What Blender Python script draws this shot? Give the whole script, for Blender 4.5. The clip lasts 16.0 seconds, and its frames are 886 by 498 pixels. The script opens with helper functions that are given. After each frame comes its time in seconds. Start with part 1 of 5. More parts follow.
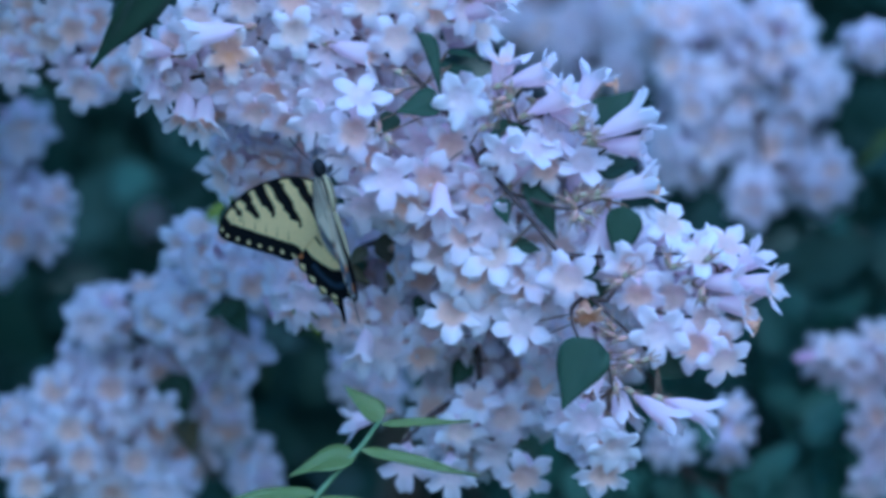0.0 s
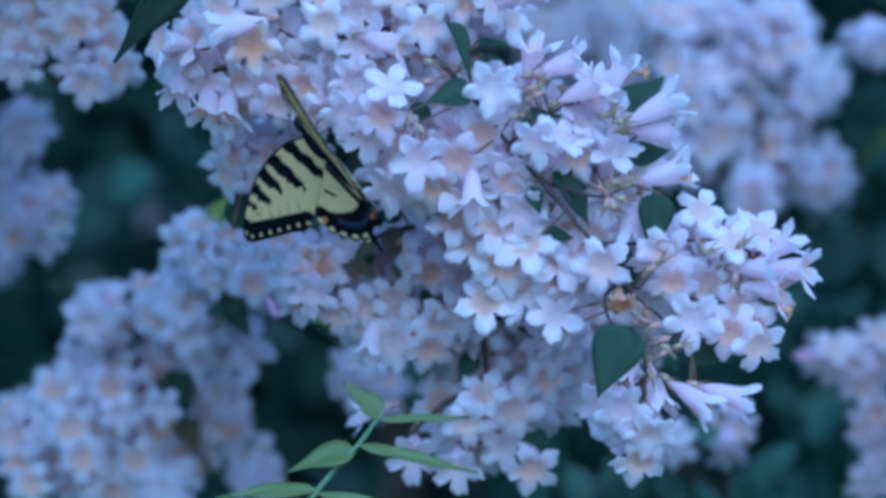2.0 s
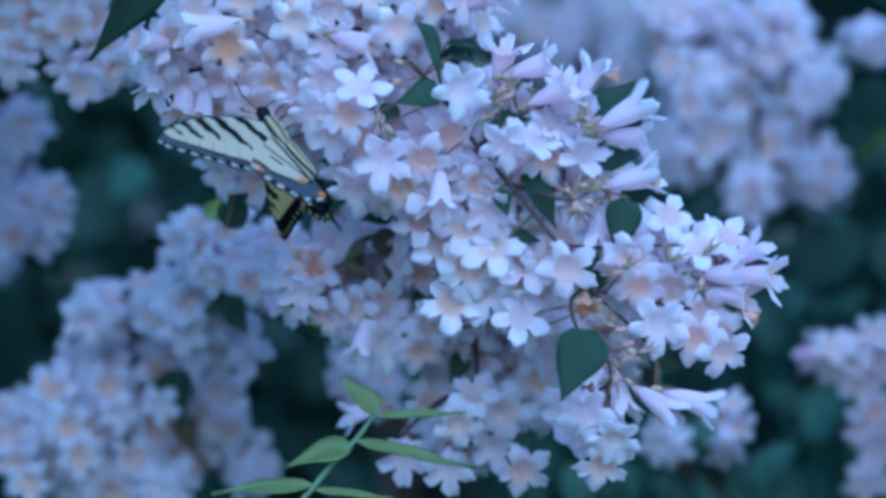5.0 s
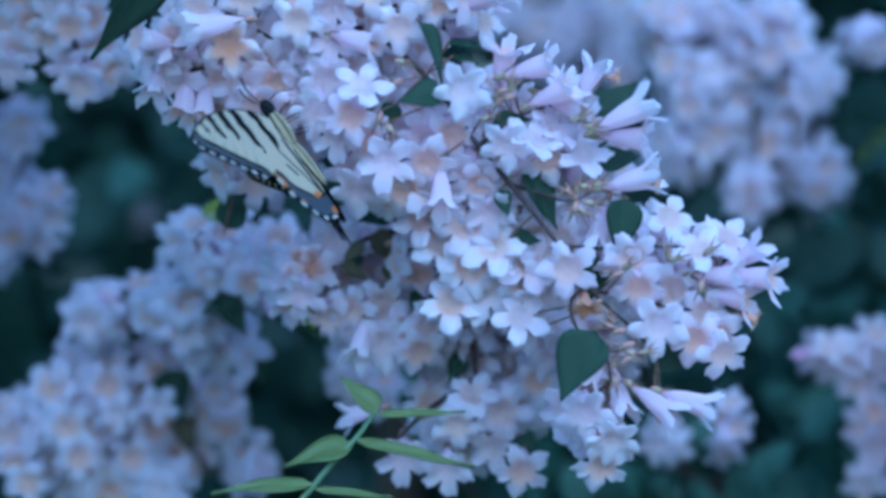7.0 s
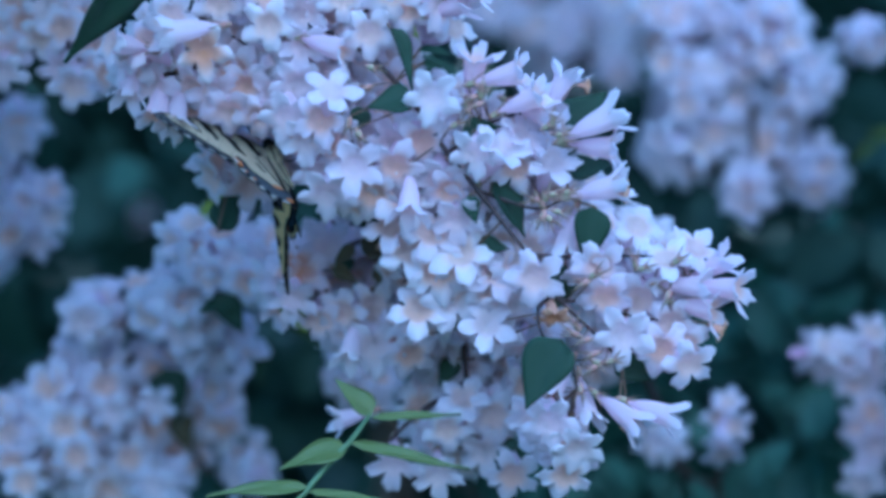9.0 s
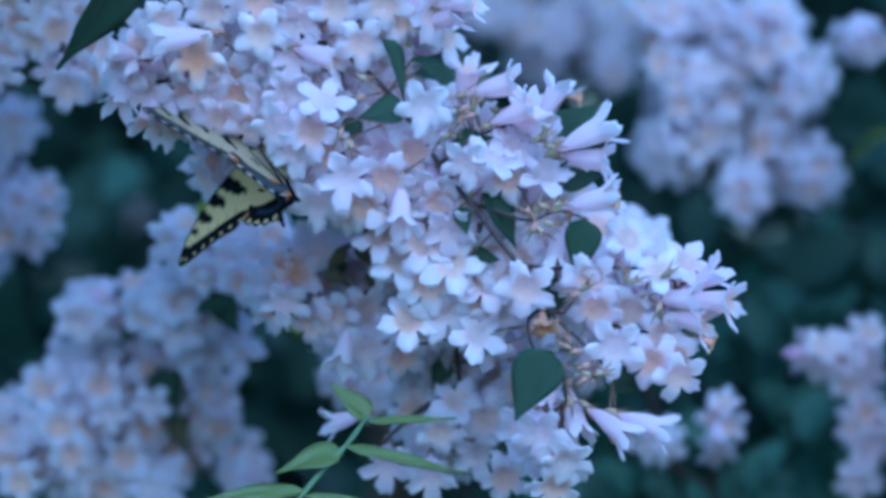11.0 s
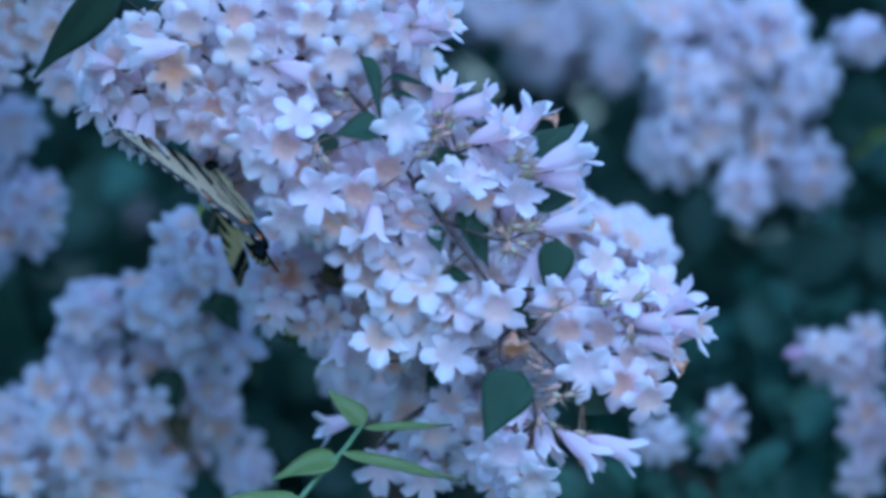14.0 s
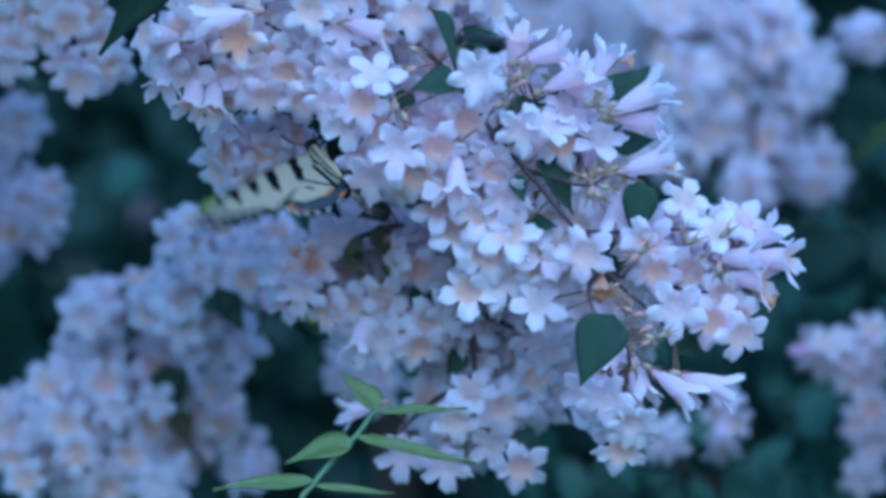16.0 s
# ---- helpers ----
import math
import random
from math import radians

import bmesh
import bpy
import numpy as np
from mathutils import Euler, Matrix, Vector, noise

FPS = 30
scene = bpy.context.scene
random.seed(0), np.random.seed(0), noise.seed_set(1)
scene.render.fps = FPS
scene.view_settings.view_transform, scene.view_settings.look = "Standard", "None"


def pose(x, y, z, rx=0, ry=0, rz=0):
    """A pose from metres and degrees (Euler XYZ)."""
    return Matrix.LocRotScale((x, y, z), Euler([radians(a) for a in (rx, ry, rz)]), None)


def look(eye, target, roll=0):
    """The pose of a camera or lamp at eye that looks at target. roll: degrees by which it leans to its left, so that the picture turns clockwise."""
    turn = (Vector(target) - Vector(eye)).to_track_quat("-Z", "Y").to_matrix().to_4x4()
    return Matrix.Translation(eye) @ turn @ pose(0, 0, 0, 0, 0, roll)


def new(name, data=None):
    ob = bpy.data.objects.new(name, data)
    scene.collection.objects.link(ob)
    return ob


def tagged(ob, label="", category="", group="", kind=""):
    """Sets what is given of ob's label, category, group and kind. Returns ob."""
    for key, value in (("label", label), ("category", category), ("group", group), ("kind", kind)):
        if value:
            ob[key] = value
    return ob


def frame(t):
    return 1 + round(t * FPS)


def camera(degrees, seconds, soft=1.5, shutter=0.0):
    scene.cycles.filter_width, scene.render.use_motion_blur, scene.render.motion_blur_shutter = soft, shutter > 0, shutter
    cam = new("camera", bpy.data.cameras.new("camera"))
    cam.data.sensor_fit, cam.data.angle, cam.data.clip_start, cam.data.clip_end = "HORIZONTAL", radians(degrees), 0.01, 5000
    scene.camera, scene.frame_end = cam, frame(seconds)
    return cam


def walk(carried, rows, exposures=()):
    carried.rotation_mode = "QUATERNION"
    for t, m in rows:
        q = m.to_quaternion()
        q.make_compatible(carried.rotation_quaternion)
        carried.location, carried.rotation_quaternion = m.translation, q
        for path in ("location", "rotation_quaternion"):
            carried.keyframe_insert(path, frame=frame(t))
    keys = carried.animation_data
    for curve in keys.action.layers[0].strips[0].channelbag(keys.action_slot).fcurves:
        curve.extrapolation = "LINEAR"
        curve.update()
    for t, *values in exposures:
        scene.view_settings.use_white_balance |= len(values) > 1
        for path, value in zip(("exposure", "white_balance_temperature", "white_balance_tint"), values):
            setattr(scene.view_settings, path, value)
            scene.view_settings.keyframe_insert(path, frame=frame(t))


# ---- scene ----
# Camera: long lens on a stand that settles a little.
cam = camera(10.0, 16.0, soft=3.7, shutter=0.5)
cam.data.dof.use_dof = True
cam.data.dof.focus_distance = 1.655
cam.data.dof.aperture_fstop = 6.3
cam.data.dof.aperture_blades = 7
walk(cam, [
    (0, pose(0, 0, 1.4, 90.0000, 0, 0.0000)),
    (0.5, pose(0, 0, 1.4, 89.9904, 0, 0.0000)),
    (1, pose(0, 0, 1.4, 89.9802, 0, 0.0000)),
    (1.5, pose(0, 0, 1.4, 89.9904, 0, 0.0000)),
    (2, pose(0, 0, 1.4, 89.9802, 0, 0.0000)),
    (2.5, pose(0, 0, 1.4, 89.9802, 0, -0.0096)),
    (3, pose(0, 0, 1.4, 89.9802, 0, -0.0192)),
    (3.5, pose(0, 0, 1.4, 89.9802, 0, -0.0102)),
    (4, pose(0, 0, 1.4, 89.9706, 0, -0.0192)),
    (6.5, pose(0, 0, 1.4, 89.9610, 0, -0.0294)),
    (7, pose(0, 0, 1.4, 89.9610, 0, -0.0390)),
    (7.5, pose(0, 0, 1.4, 89.9610, 0, -0.0390)),
    (8, pose(0, 0, 1.4, 89.9610, 0, -0.0486)),
    (8.5, pose(0, 0, 1.4, 89.9508, 0, -0.0684)),
    (9, pose(0, 0, 1.4, 89.9508, 0, -0.0684)),
    (11.5, pose(0, 0, 1.4, 89.9508, 0, -0.1272)),
    (12, pose(0, 0, 1.4, 89.9514, 0, -0.1176)),
    (12.5, pose(0, 0, 1.4, 89.9412, 0, -0.1176)),
    (13, pose(0, 0, 1.4, 89.9610, 0, -0.1081)),
    (13.5, pose(0, 0, 1.4, 89.9514, 0, -0.1074)),
    (14, pose(0, 0, 1.4, 89.9514, 0, -0.1074)),
    (14.5, pose(0, 0, 1.4, 89.9316, 0, -0.0882)),
    (15, pose(0, 0, 1.4, 89.9214, 0, -0.0780)),
    (15.5, pose(0, 0, 1.4, 89.9214, 0, -0.0691)),
    (16, pose(0, 0, 1.4, 89.9220, 0, -0.0684)),
], exposures=[(0.0, 0.90, 3750, 2), (16.0, 0.90, 3750, 2)])

# ---- light: open shade under a hazy evening sky ----
world = bpy.data.worlds.new("sky")
scene.world = world
world.use_nodes = True
wn = world.node_tree.nodes
sky = wn.new("ShaderNodeTexSky")
sky.sky_type = "NISHITA"
sky.sun_disc = False
sky.sun_elevation = radians(44)
sky.sun_rotation = radians(168)
sky.air_density = 1.4
sky.dust_density = 2.0
wn["Background"].inputs["Strength"].default_value = 0.15
world.node_tree.links.new(sky.outputs["Color"], wn["Background"].inputs["Color"])

sun_data = bpy.data.lights.new("sun", "SUN")
sun_data.energy = 0.12
sun_data.angle = radians(90)
sun_data.color = (1.0, 0.97, 0.93)
sun = new("sun", sun_data)
sun.matrix_world = look((0.6, -1.5, 4.6), (0, 1.7, 1.4))


# ---- materials ----
def material(name):
    m = bpy.data.materials.new(name)
    m.use_nodes = True
    nt = m.node_tree
    return m, nt, nt.nodes["Principled BSDF"], nt.nodes["Material Output"]


def add(nt, kind, **values):
    n = nt.nodes.new(kind)
    for key, value in values.items():
        n.inputs[key].default_value = value
    return n


def mix(nt, fac, a, b, blend="MIX"):
    n = nt.nodes.new("ShaderNodeMix")
    n.data_type, n.blend_type = "RGBA", blend
    for socket, value in ((n.inputs[0], fac), (n.inputs[6], a), (n.inputs[7], b)):
        if isinstance(value, (int, float, tuple)):
            socket.default_value = value
        else:
            nt.links.new(value, socket)
    return n.outputs[2]


def ramp(nt, value, stops):
    n = nt.nodes.new("ShaderNodeValToRGB")
    e = n.color_ramp.elements
    while len(e) < len(stops):
        e.new(0.5)
    for el, (at, c) in zip(e, stops):
        el.position, el.color = at, (*c, 1)
    nt.links.new(value, n.inputs["Fac"])
    return n.outputs["Color"]


def bump(nt, bsdf, height, strength, distance):
    b = add(nt, "ShaderNodeBump", Strength=strength, Distance=distance)
    nt.links.new(height, b.inputs["Height"])
    nt.links.new(b.outputs["Normal"], bsdf.inputs["Normal"])


def see_through(nt, bsdf, out, color, amount):
    t = nt.nodes.new("ShaderNodeBsdfTranslucent")
    nt.links.new(color, t.inputs["Color"])
    m = add(nt, "ShaderNodeMixShader", Fac=amount)
    nt.links.new(bsdf.outputs[0], m.inputs[1])
    nt.links.new(t.outputs[0], m.inputs[2])
    nt.links.new(m.outputs[0], out.inputs["Surface"])


def noise_of(nt, scale, detail=3.0, coords="Object"):
    tc = nt.nodes.new("ShaderNodeTexCoord")
    n = add(nt, "ShaderNodeTexNoise", Scale=scale, Detail=detail)
    nt.links.new(tc.outputs[coords], n.inputs["Vector"])
    return n.outputs["Fac"]


def petal_material(name, pale, blush, through_amount):
    m, nt, bsdf, out = material(name)
    tint = nt.nodes.new("ShaderNodeAttribute")
    tint.attribute_name = "tint"
    info = nt.nodes.new("ShaderNodeObjectInfo")
    coarse = noise_of(nt, 140.0)
    fine = noise_of(nt, 900.0)
    base = mix(nt, info.outputs["Random"], (*pale, 1), (*blush, 1))
    base = mix(nt, coarse, base, mix(nt, 0.6, base, (*blush, 1)))
    col = mix(nt, 1.0, base, tint.outputs["Color"], "MULTIPLY")
    nt.links.new(col, bsdf.inputs["Base Color"])
    bsdf.inputs["Roughness"].default_value = 0.8
    bsdf.inputs["Specular IOR Level"].default_value = 0.06
    bump(nt, bsdf, fine, 0.3, 0.0004)
    see_through(nt, bsdf, out, col, through_amount)
    return m


PETAL = petal_material("petal", (0.92, 0.905, 0.905), (0.92, 0.85, 0.90), 0.62)
# petal copy for back sprays, bluish cast of haze and sky painted in
HAZE_PETAL = petal_material("haze_petal", (0.90, 0.90, 0.935), (0.90, 0.86, 0.925), 0.62)
WITHERED = petal_material("withered_petal", (0.80, 0.55, 0.36), (0.70, 0.46, 0.30), 0.35)


def leaf_material(name, dark, light, rough, through_amount, gloss=0.25):
    m, nt, bsdf, out = material(name)
    info = nt.nodes.new("ShaderNodeObjectInfo")
    geo = nt.nodes.new("ShaderNodeNewGeometry")
    blotch = noise_of(nt, 90.0)
    grain = noise_of(nt, 800.0)
    a = mix(nt, geo.outputs["Random Per Island"], (*dark, 1), (*light, 1))
    b = mix(nt, info.outputs["Random"], a, (*light, 1))
    col = mix(nt, blotch, mix(nt, 0.5, a, b), (*dark, 1))
    nt.links.new(col, bsdf.inputs["Base Color"])
    bsdf.inputs["Roughness"].default_value = rough
    bsdf.inputs["Specular IOR Level"].default_value = gloss
    bump(nt, bsdf, grain, 0.35, 0.0006)
    see_through(nt, bsdf, out, col, through_amount)
    return m


LEAF = leaf_material("bush_leaf", (0.028, 0.05, 0.028), (0.048, 0.082, 0.04), 0.45, 0.12)
LEAF_BACK = leaf_material("hedge_leaf", (0.026, 0.052, 0.038), (0.06, 0.10, 0.062), 0.65, 0.12)
# brighter copy of the hedge leaf: light on the lower leaves put into colour
LIT_LEAF = leaf_material("lit_leaf", (0.06, 0.12, 0.085), (0.11, 0.18, 0.12), 0.5, 0.2)
SHOOT_LEAF = leaf_material("shoot_leaf", (0.115, 0.155, 0.04), (0.19, 0.24, 0.06), 0.36, 0.2, 0.6)
OLIVE_LEAF = leaf_material("olive_leaf", (0.10, 0.085, 0.045), (0.17, 0.15, 0.08), 0.6, 0.15)
BUD = petal_material("pink_bud", (0.84, 0.60, 0.76), (0.80, 0.55, 0.72), 0.4)
YELLOW_LEAF = leaf_material("yellow_leaf", (0.24, 0.30, 0.04), (0.32, 0.36, 0.06), 0.5, 0.25)


def plain_material(name, a, b, scale, rough, depth=0.0004, gloss=0.5):
    m, nt, bsdf, out = material(name)
    n = noise_of(nt, scale, 5.0)
    nt.links.new(ramp(nt, n, ((0.3, a), (0.7, b))), bsdf.inputs["Base Color"])
    bsdf.inputs["Specular IOR Level"].default_value = gloss
    bsdf.inputs["Roughness"].default_value = rough
    bump(nt, bsdf, n, 0.5, depth)
    return m


STEM = plain_material("red_brown_bark", (0.032, 0.02, 0.018), (0.075, 0.045, 0.038), 300.0, 0.7)
STALK = plain_material("reddish_stalk", (0.16, 0.07, 0.05), (0.22, 0.17, 0.09), 250.0, 0.6)
CALYX = plain_material("hairy_sepal", (0.40, 0.19, 0.17), (0.33, 0.31, 0.18), 500.0, 0.7)
SHOOT_STEM = plain_material("green_shoot_stem", (0.10, 0.16, 0.07), (0.15, 0.21, 0.09), 200.0, 0.5)
CANE = plain_material("grey_brown_cane", (0.12, 0.09, 0.07), (0.22, 0.18, 0.14), 60.0, 0.85, 0.002)
SOIL = plain_material("soil_and_grass", (0.03, 0.05, 0.02), (0.07, 0.09, 0.04), 3.0, 0.95, 0.02)

def body_material():
    m, nt, bsdf, out = material("body_hair")
    tint = nt.nodes.new("ShaderNodeAttribute")
    tint.attribute_name = "tint"
    fuzz = noise_of(nt, 1200.0)
    col = mix(nt, fuzz, tint.outputs["Color"], mix(nt, 0.6, (0, 0, 0, 1), tint.outputs["Color"]))
    nt.links.new(col, bsdf.inputs["Base Color"])
    bsdf.inputs["Roughness"].default_value = 0.85
    bsdf.inputs["Specular IOR Level"].default_value = 0.15
    bump(nt, bsdf, fuzz, 0.6, 0.0005)
    return m


BODY_HAIR = body_material()
BLACK_FUZZ = plain_material("black_body_hair", (0.006, 0.006, 0.008), (0.02, 0.02, 0.02), 900.0, 0.85, gloss=0.08)


def wing_material():
    m, nt, bsdf, out = material("wing_scales")
    tint = nt.nodes.new("ShaderNodeAttribute")
    tint.attribute_name = "tint"
    speck = noise_of(nt, 1500.0)
    col = mix(nt, speck, tint.outputs["Color"], mix(nt, 0.75, (0, 0, 0, 1), tint.outputs["Color"]))
    nt.links.new(col, bsdf.inputs["Base Color"])
    bsdf.inputs["Roughness"].default_value = 0.75
    bsdf.inputs["Specular IOR Level"].default_value = 0.15
    bump(nt, bsdf, speck, 0.2, 0.0003)
    see_through(nt, bsdf, out, col, 0.5)
    return m


WING = wing_material()


# ---- mesh helpers ----
def mesh_of(name, verts, faces, materials, tints=None, smooth=True):
    me = bpy.data.meshes.new(name)
    me.from_pydata([tuple(v) for v in verts], [], faces)
    for m in materials:
        me.materials.append(m)
    if tints is not None:
        layer = me.color_attributes.new("tint", "FLOAT_COLOR", "POINT")
        layer.data.foreach_set("color", np.array([(*c, 1.0) for c in tints], dtype=np.float32).ravel())
    if smooth:
        me.polygons.foreach_set("use_smooth", [True] * len(me.polygons))
    me.update()
    return me


def child(name, data, parent, m=None, label=""):
    ob = new(name, data)
    ob.parent = parent
    if m is not None:
        ob.matrix_basis = m
    return tagged(ob, label) if label else ob


def spline(points, n):
    """Catmull-Rom through the points, n samples for each stretch."""
    p = [Vector(q) for q in points]
    p = [p[0] * 2 - p[1], *p, p[-1] * 2 - p[-2]]
    out = []
    for i in range(1, len(p) - 2):
        a, b, c, d = p[i - 1:i + 3]
        for k in range(n):
            t = k / n
            out.append(0.5 * (2 * b + (c - a) * t + (2 * a - 5 * b + 4 * c - d) * t * t + (3 * b - a - 3 * c + d) * t ** 3))
    return out + [p[-2].copy()]


def tube_mesh(name, path, r0, r1, mat, sides=7, knots=0.0):
    verts, faces, n = [], [], len(path)
    for i, p in enumerate(path):
        d = (path[min(i + 1, n - 1)] - path[max(i - 1, 0)]).normalized()
        u = d.cross(Vector((0.31, 0.9, 0.2))).normalized()
        v = d.cross(u)
        r = r0 + (r1 - r0) * i / (n - 1)
        r *= 1 + knots * math.sin(i * 2.1) * math.sin(i * 0.7)
        for k in range(sides):
            a = 2 * math.pi * k / sides
            verts.append(p + (u * math.cos(a) + v * math.sin(a)) * r)
    for i in range(n - 1):
        for k in range(sides):
            l = (k + 1) % sides
            faces.append((i * sides + k, i * sides + l, (i + 1) * sides + l, (i + 1) * sides + k))
    faces += [tuple(range(sides))[::-1], tuple(range((n - 1) * sides, n * sides))]
    return mesh_of(name, verts, faces, [mat])


MM = 0.001


def corolla(name, seed, fine=True, material_=None, droop=1.0, spread=5.5, rise=1.9, throat=None):
    """A bell flower facing +Z with its mouth at the origin: tube, throat, five reflexed lobes, two skins."""
    rnd = random.Random(seed)
    per = 8 if fine else 4
    seg = 5 * per
    prof = [(-15, 0.8), (-13, 1.3), (-10.2, 2.2), (-7.2, 2.9), (-4.4, 3.3), (-2.0, 3.6)] if fine else [(-15, 0.8), (-8.5, 2.6), (-2.0, 3.6)]
    rows = 6 if fine else 2
    lobe = [(rnd.uniform(0.9, 1.1) * (1.1 if k == 0 else 1.0), rnd.uniform(0.56, 0.76), rnd.uniform(-0.6, 0.7), rnd.uniform(0, 6)) for k in range(5)]
    pink, orange = (1.0, 0.86, 0.95), ((1.0, 0.76, 0.55), (1.0, 0.92, 0.86), (1.0, 0.84, 0.68))[seed % 3]
    orange = throat or orange
    verts, tints, faces = [], [], []
    starts = []
    for skin in (0, 1):
        s0 = len(verts)
        for z, r in prof:
            f = (z + 15) / 15
            for k in range(seg):
                a = 2 * math.pi * (k - per / 2) / seg - math.pi / 2
                rr = (0.02 if skin and z == -15 else r - (0.35 if skin else 0)) * (1 + 0.05 * math.cos(5 * (a + math.pi / 2)) * f)
                verts.append(Vector((rr * math.cos(a), rr * math.sin(a), -2 + (z + 2) * (0.12 if skin else 1))) * MM)
                if skin:
                    low = 0.5 - 0.5 * math.sin(a)
                    w = max(0.0, 1 - f * 0.15) * (0.8 + 0.2 * low)
                    tints.append(tuple(1 + (c - 1) * w for c in orange))
                else:
                    w = 0.85 - 0.45 * f
                    tints.append(tuple(1 + (c - 1) * w for c in pink))
        ring = s0 + (len(prof) - 1) * seg
        for i in range(len(prof) - 1):
            for k in range(seg):
                l = (k + 1) % seg
                q = (s0 + i * seg + k, s0 + i * seg + l, s0 + (i + 1) * seg + l, s0 + (i + 1) * seg + k)
                faces.append(q if not skin else q[::-1])
        for n, (size, narrow, curl, ph) in enumerate(lobe):
            mid = -math.pi / 2 + 2 * math.pi * n / 5
            prev = [ring + (n * per + c) % seg for c in range(per + 1)]
            for row in range(1, rows + 1):
                t = row / rows
                cur = []
                for c in range(per + 1):
                    ph_ = 2 * c / per - 1
                    reach = 1 - abs(ph_) ** 1.4 * 0.44 + 0.06 * math.sin(7 * ph_ + 2 * ph) * t + 0.05 * math.sin(17 * ph_ + 5 * ph) * t * t
                    r = 3.6 + spread * size * t * reach
                    a = mid + ph_ * math.radians(36) * (1 - 0.06 - (0.94 - narrow) * t)
                    z = -2.0 + rise * size * t * reach - (1.3 + curl) * droop * t * t + 0.55 * math.sin(3.4 * ph_ + ph) * t + 0.32 * rnd.uniform(-1, 1) * t * t
                    z += 0.28 if skin else 0
                    z += 0.5 * (1 - ph_ * ph_) * -t
                    cur.append(len(verts))
                    verts.append(Vector((r * math.cos(a), r * math.sin(a), z)) * MM)
                    w = (0.6 if throat is None else 0.9) * max(0.0, 1 - (2.2 if throat is None else 1.1) * t) if skin else 0.25 * (1 - 0.6 * t)
                    tone = orange if skin else pink
                    tints.append(tuple(1 + (cc - 1) * w for cc in tone))
                for c in range(per):
                    q = (prev[c], prev[c + 1], cur[c + 1], cur[c])
                    faces.append(q if not skin else q[::-1])
                prev = cur
        starts.append(s0)
    # rim between the skins
    half = starts[1]
    base = len(prof) * seg
    for n in range(5):
        b = base + n * rows * (per + 1)
        last = b + (rows - 1) * (per + 1)
        for c in range(per):
            faces.append((last + c, last + c + 1, last + c + 1 + half, last + c + half))
    return mesh_of(name, verts, faces, [material_ or PETAL], tints)


def calyx_mesh():
    """Bristly ovary with five thin sepals that hold the flower's tube from below."""
    verts, faces = [], []
    prof = [(-19.0, 0.35), (-18.0, 0.9), (-16.8, 1.25), (-15.6, 1.0), (-14.6, 0.85)]
    for z, r in prof:
        for k in range(6):
            a = math.pi * k / 3
            verts.append(Vector((r * math.cos(a), r * math.sin(a), z)) * MM)
    for i in range(4):
        for k in range(6):
            l = (k + 1) % 6
            faces.append((i * 6 + k, i * 6 + l, (i + 1) * 6 + l, (i + 1) * 6 + k))
    for n in range(5):
        a = 2 * math.pi * n / 5
        d, s = Vector((math.cos(a), math.sin(a), 0)), Vector((-math.sin(a), math.cos(a), 0))
        b = len(verts)
        verts += [(d * 0.8 + s * 0.45 + Vector((0, 0, -15.6))) * MM, (d * 0.8 - s * 0.45 + Vector((0, 0, -15.6))) * MM,
                  (d * 2.4 + s * 0.3 + Vector((0, 0, -13.0))) * MM, (d * 2.4 - s * 0.3 + Vector((0, 0, -13.0))) * MM, (d * 3.6 + Vector((0, 0, -11.0))) * MM,
                  (d * 1.2 + Vector((0, 0, -15.4))) * MM]
        faces += [(b, b + 1, b + 3, b + 2), (b + 2, b + 3, b + 4), (b, b + 2, b + 5), (b + 1, b + 5, b + 3), (b + 2, b + 4, b + 5), (b + 3, b + 5, b + 4)]
    return mesh_of("calyx", verts, faces, [CALYX])


FINE = [corolla("flower", 10 + k, True, droop=(0.7, 1.0, 1.5, 0.2, 1.2)[k]) for k in range(5)]
BELLS = [corolla("flower", 40 + k, True, droop=(0.45, 0.2, 0.7)[k], spread=(4.0, 3.2, 4.6)[k], rise=(5.6, 6.0, 5.0)[k]) for k in range(3)]
COARSE = [corolla("flower", 30 + k, False, HAZE_PETAL, droop=(0.8, 1.3, 0.3)[k]) for k in range(3)]
BLUSHED = [corolla("flower", 33 + k, False, PETAL, droop=(0.8, 1.3, 0.3)[k]) for k in range(3)]
BUD_MESH = mesh_of("bud", [(r_ * MM * math.cos(math.pi * k / 4), r_ * MM * math.sin(math.pi * k / 4), z_ * MM) for z_, r_ in ((-11, 0.5), (-8, 1.3), (-4, 2.3), (-1, 2.7), (1.5, 2.2), (3.2, 0.6)) for k in range(8)],
                   [(i * 8 + k, i * 8 + (k + 1) % 8, (i + 1) * 8 + (k + 1) % 8, (i + 1) * 8 + k) for i in range(5) for k in range(8)] + [tuple(range(40, 48))], [BUD], [(1, 1, 1)] * 48)
PEACHY = corolla("flower", 52, True, throat=(0.80, 0.48, 0.24))
BROWN = corolla("flower", 50, True, WITHERED, 2.2)
CALYX_MESH = calyx_mesh()
STALK_MESH = tube_mesh("flower_stalk", [Vector((0.05 * math.sin(3.1 * k / 4), 0, k / 4)) for k in range(5)], 1.0, 0.8, STALK, 5)


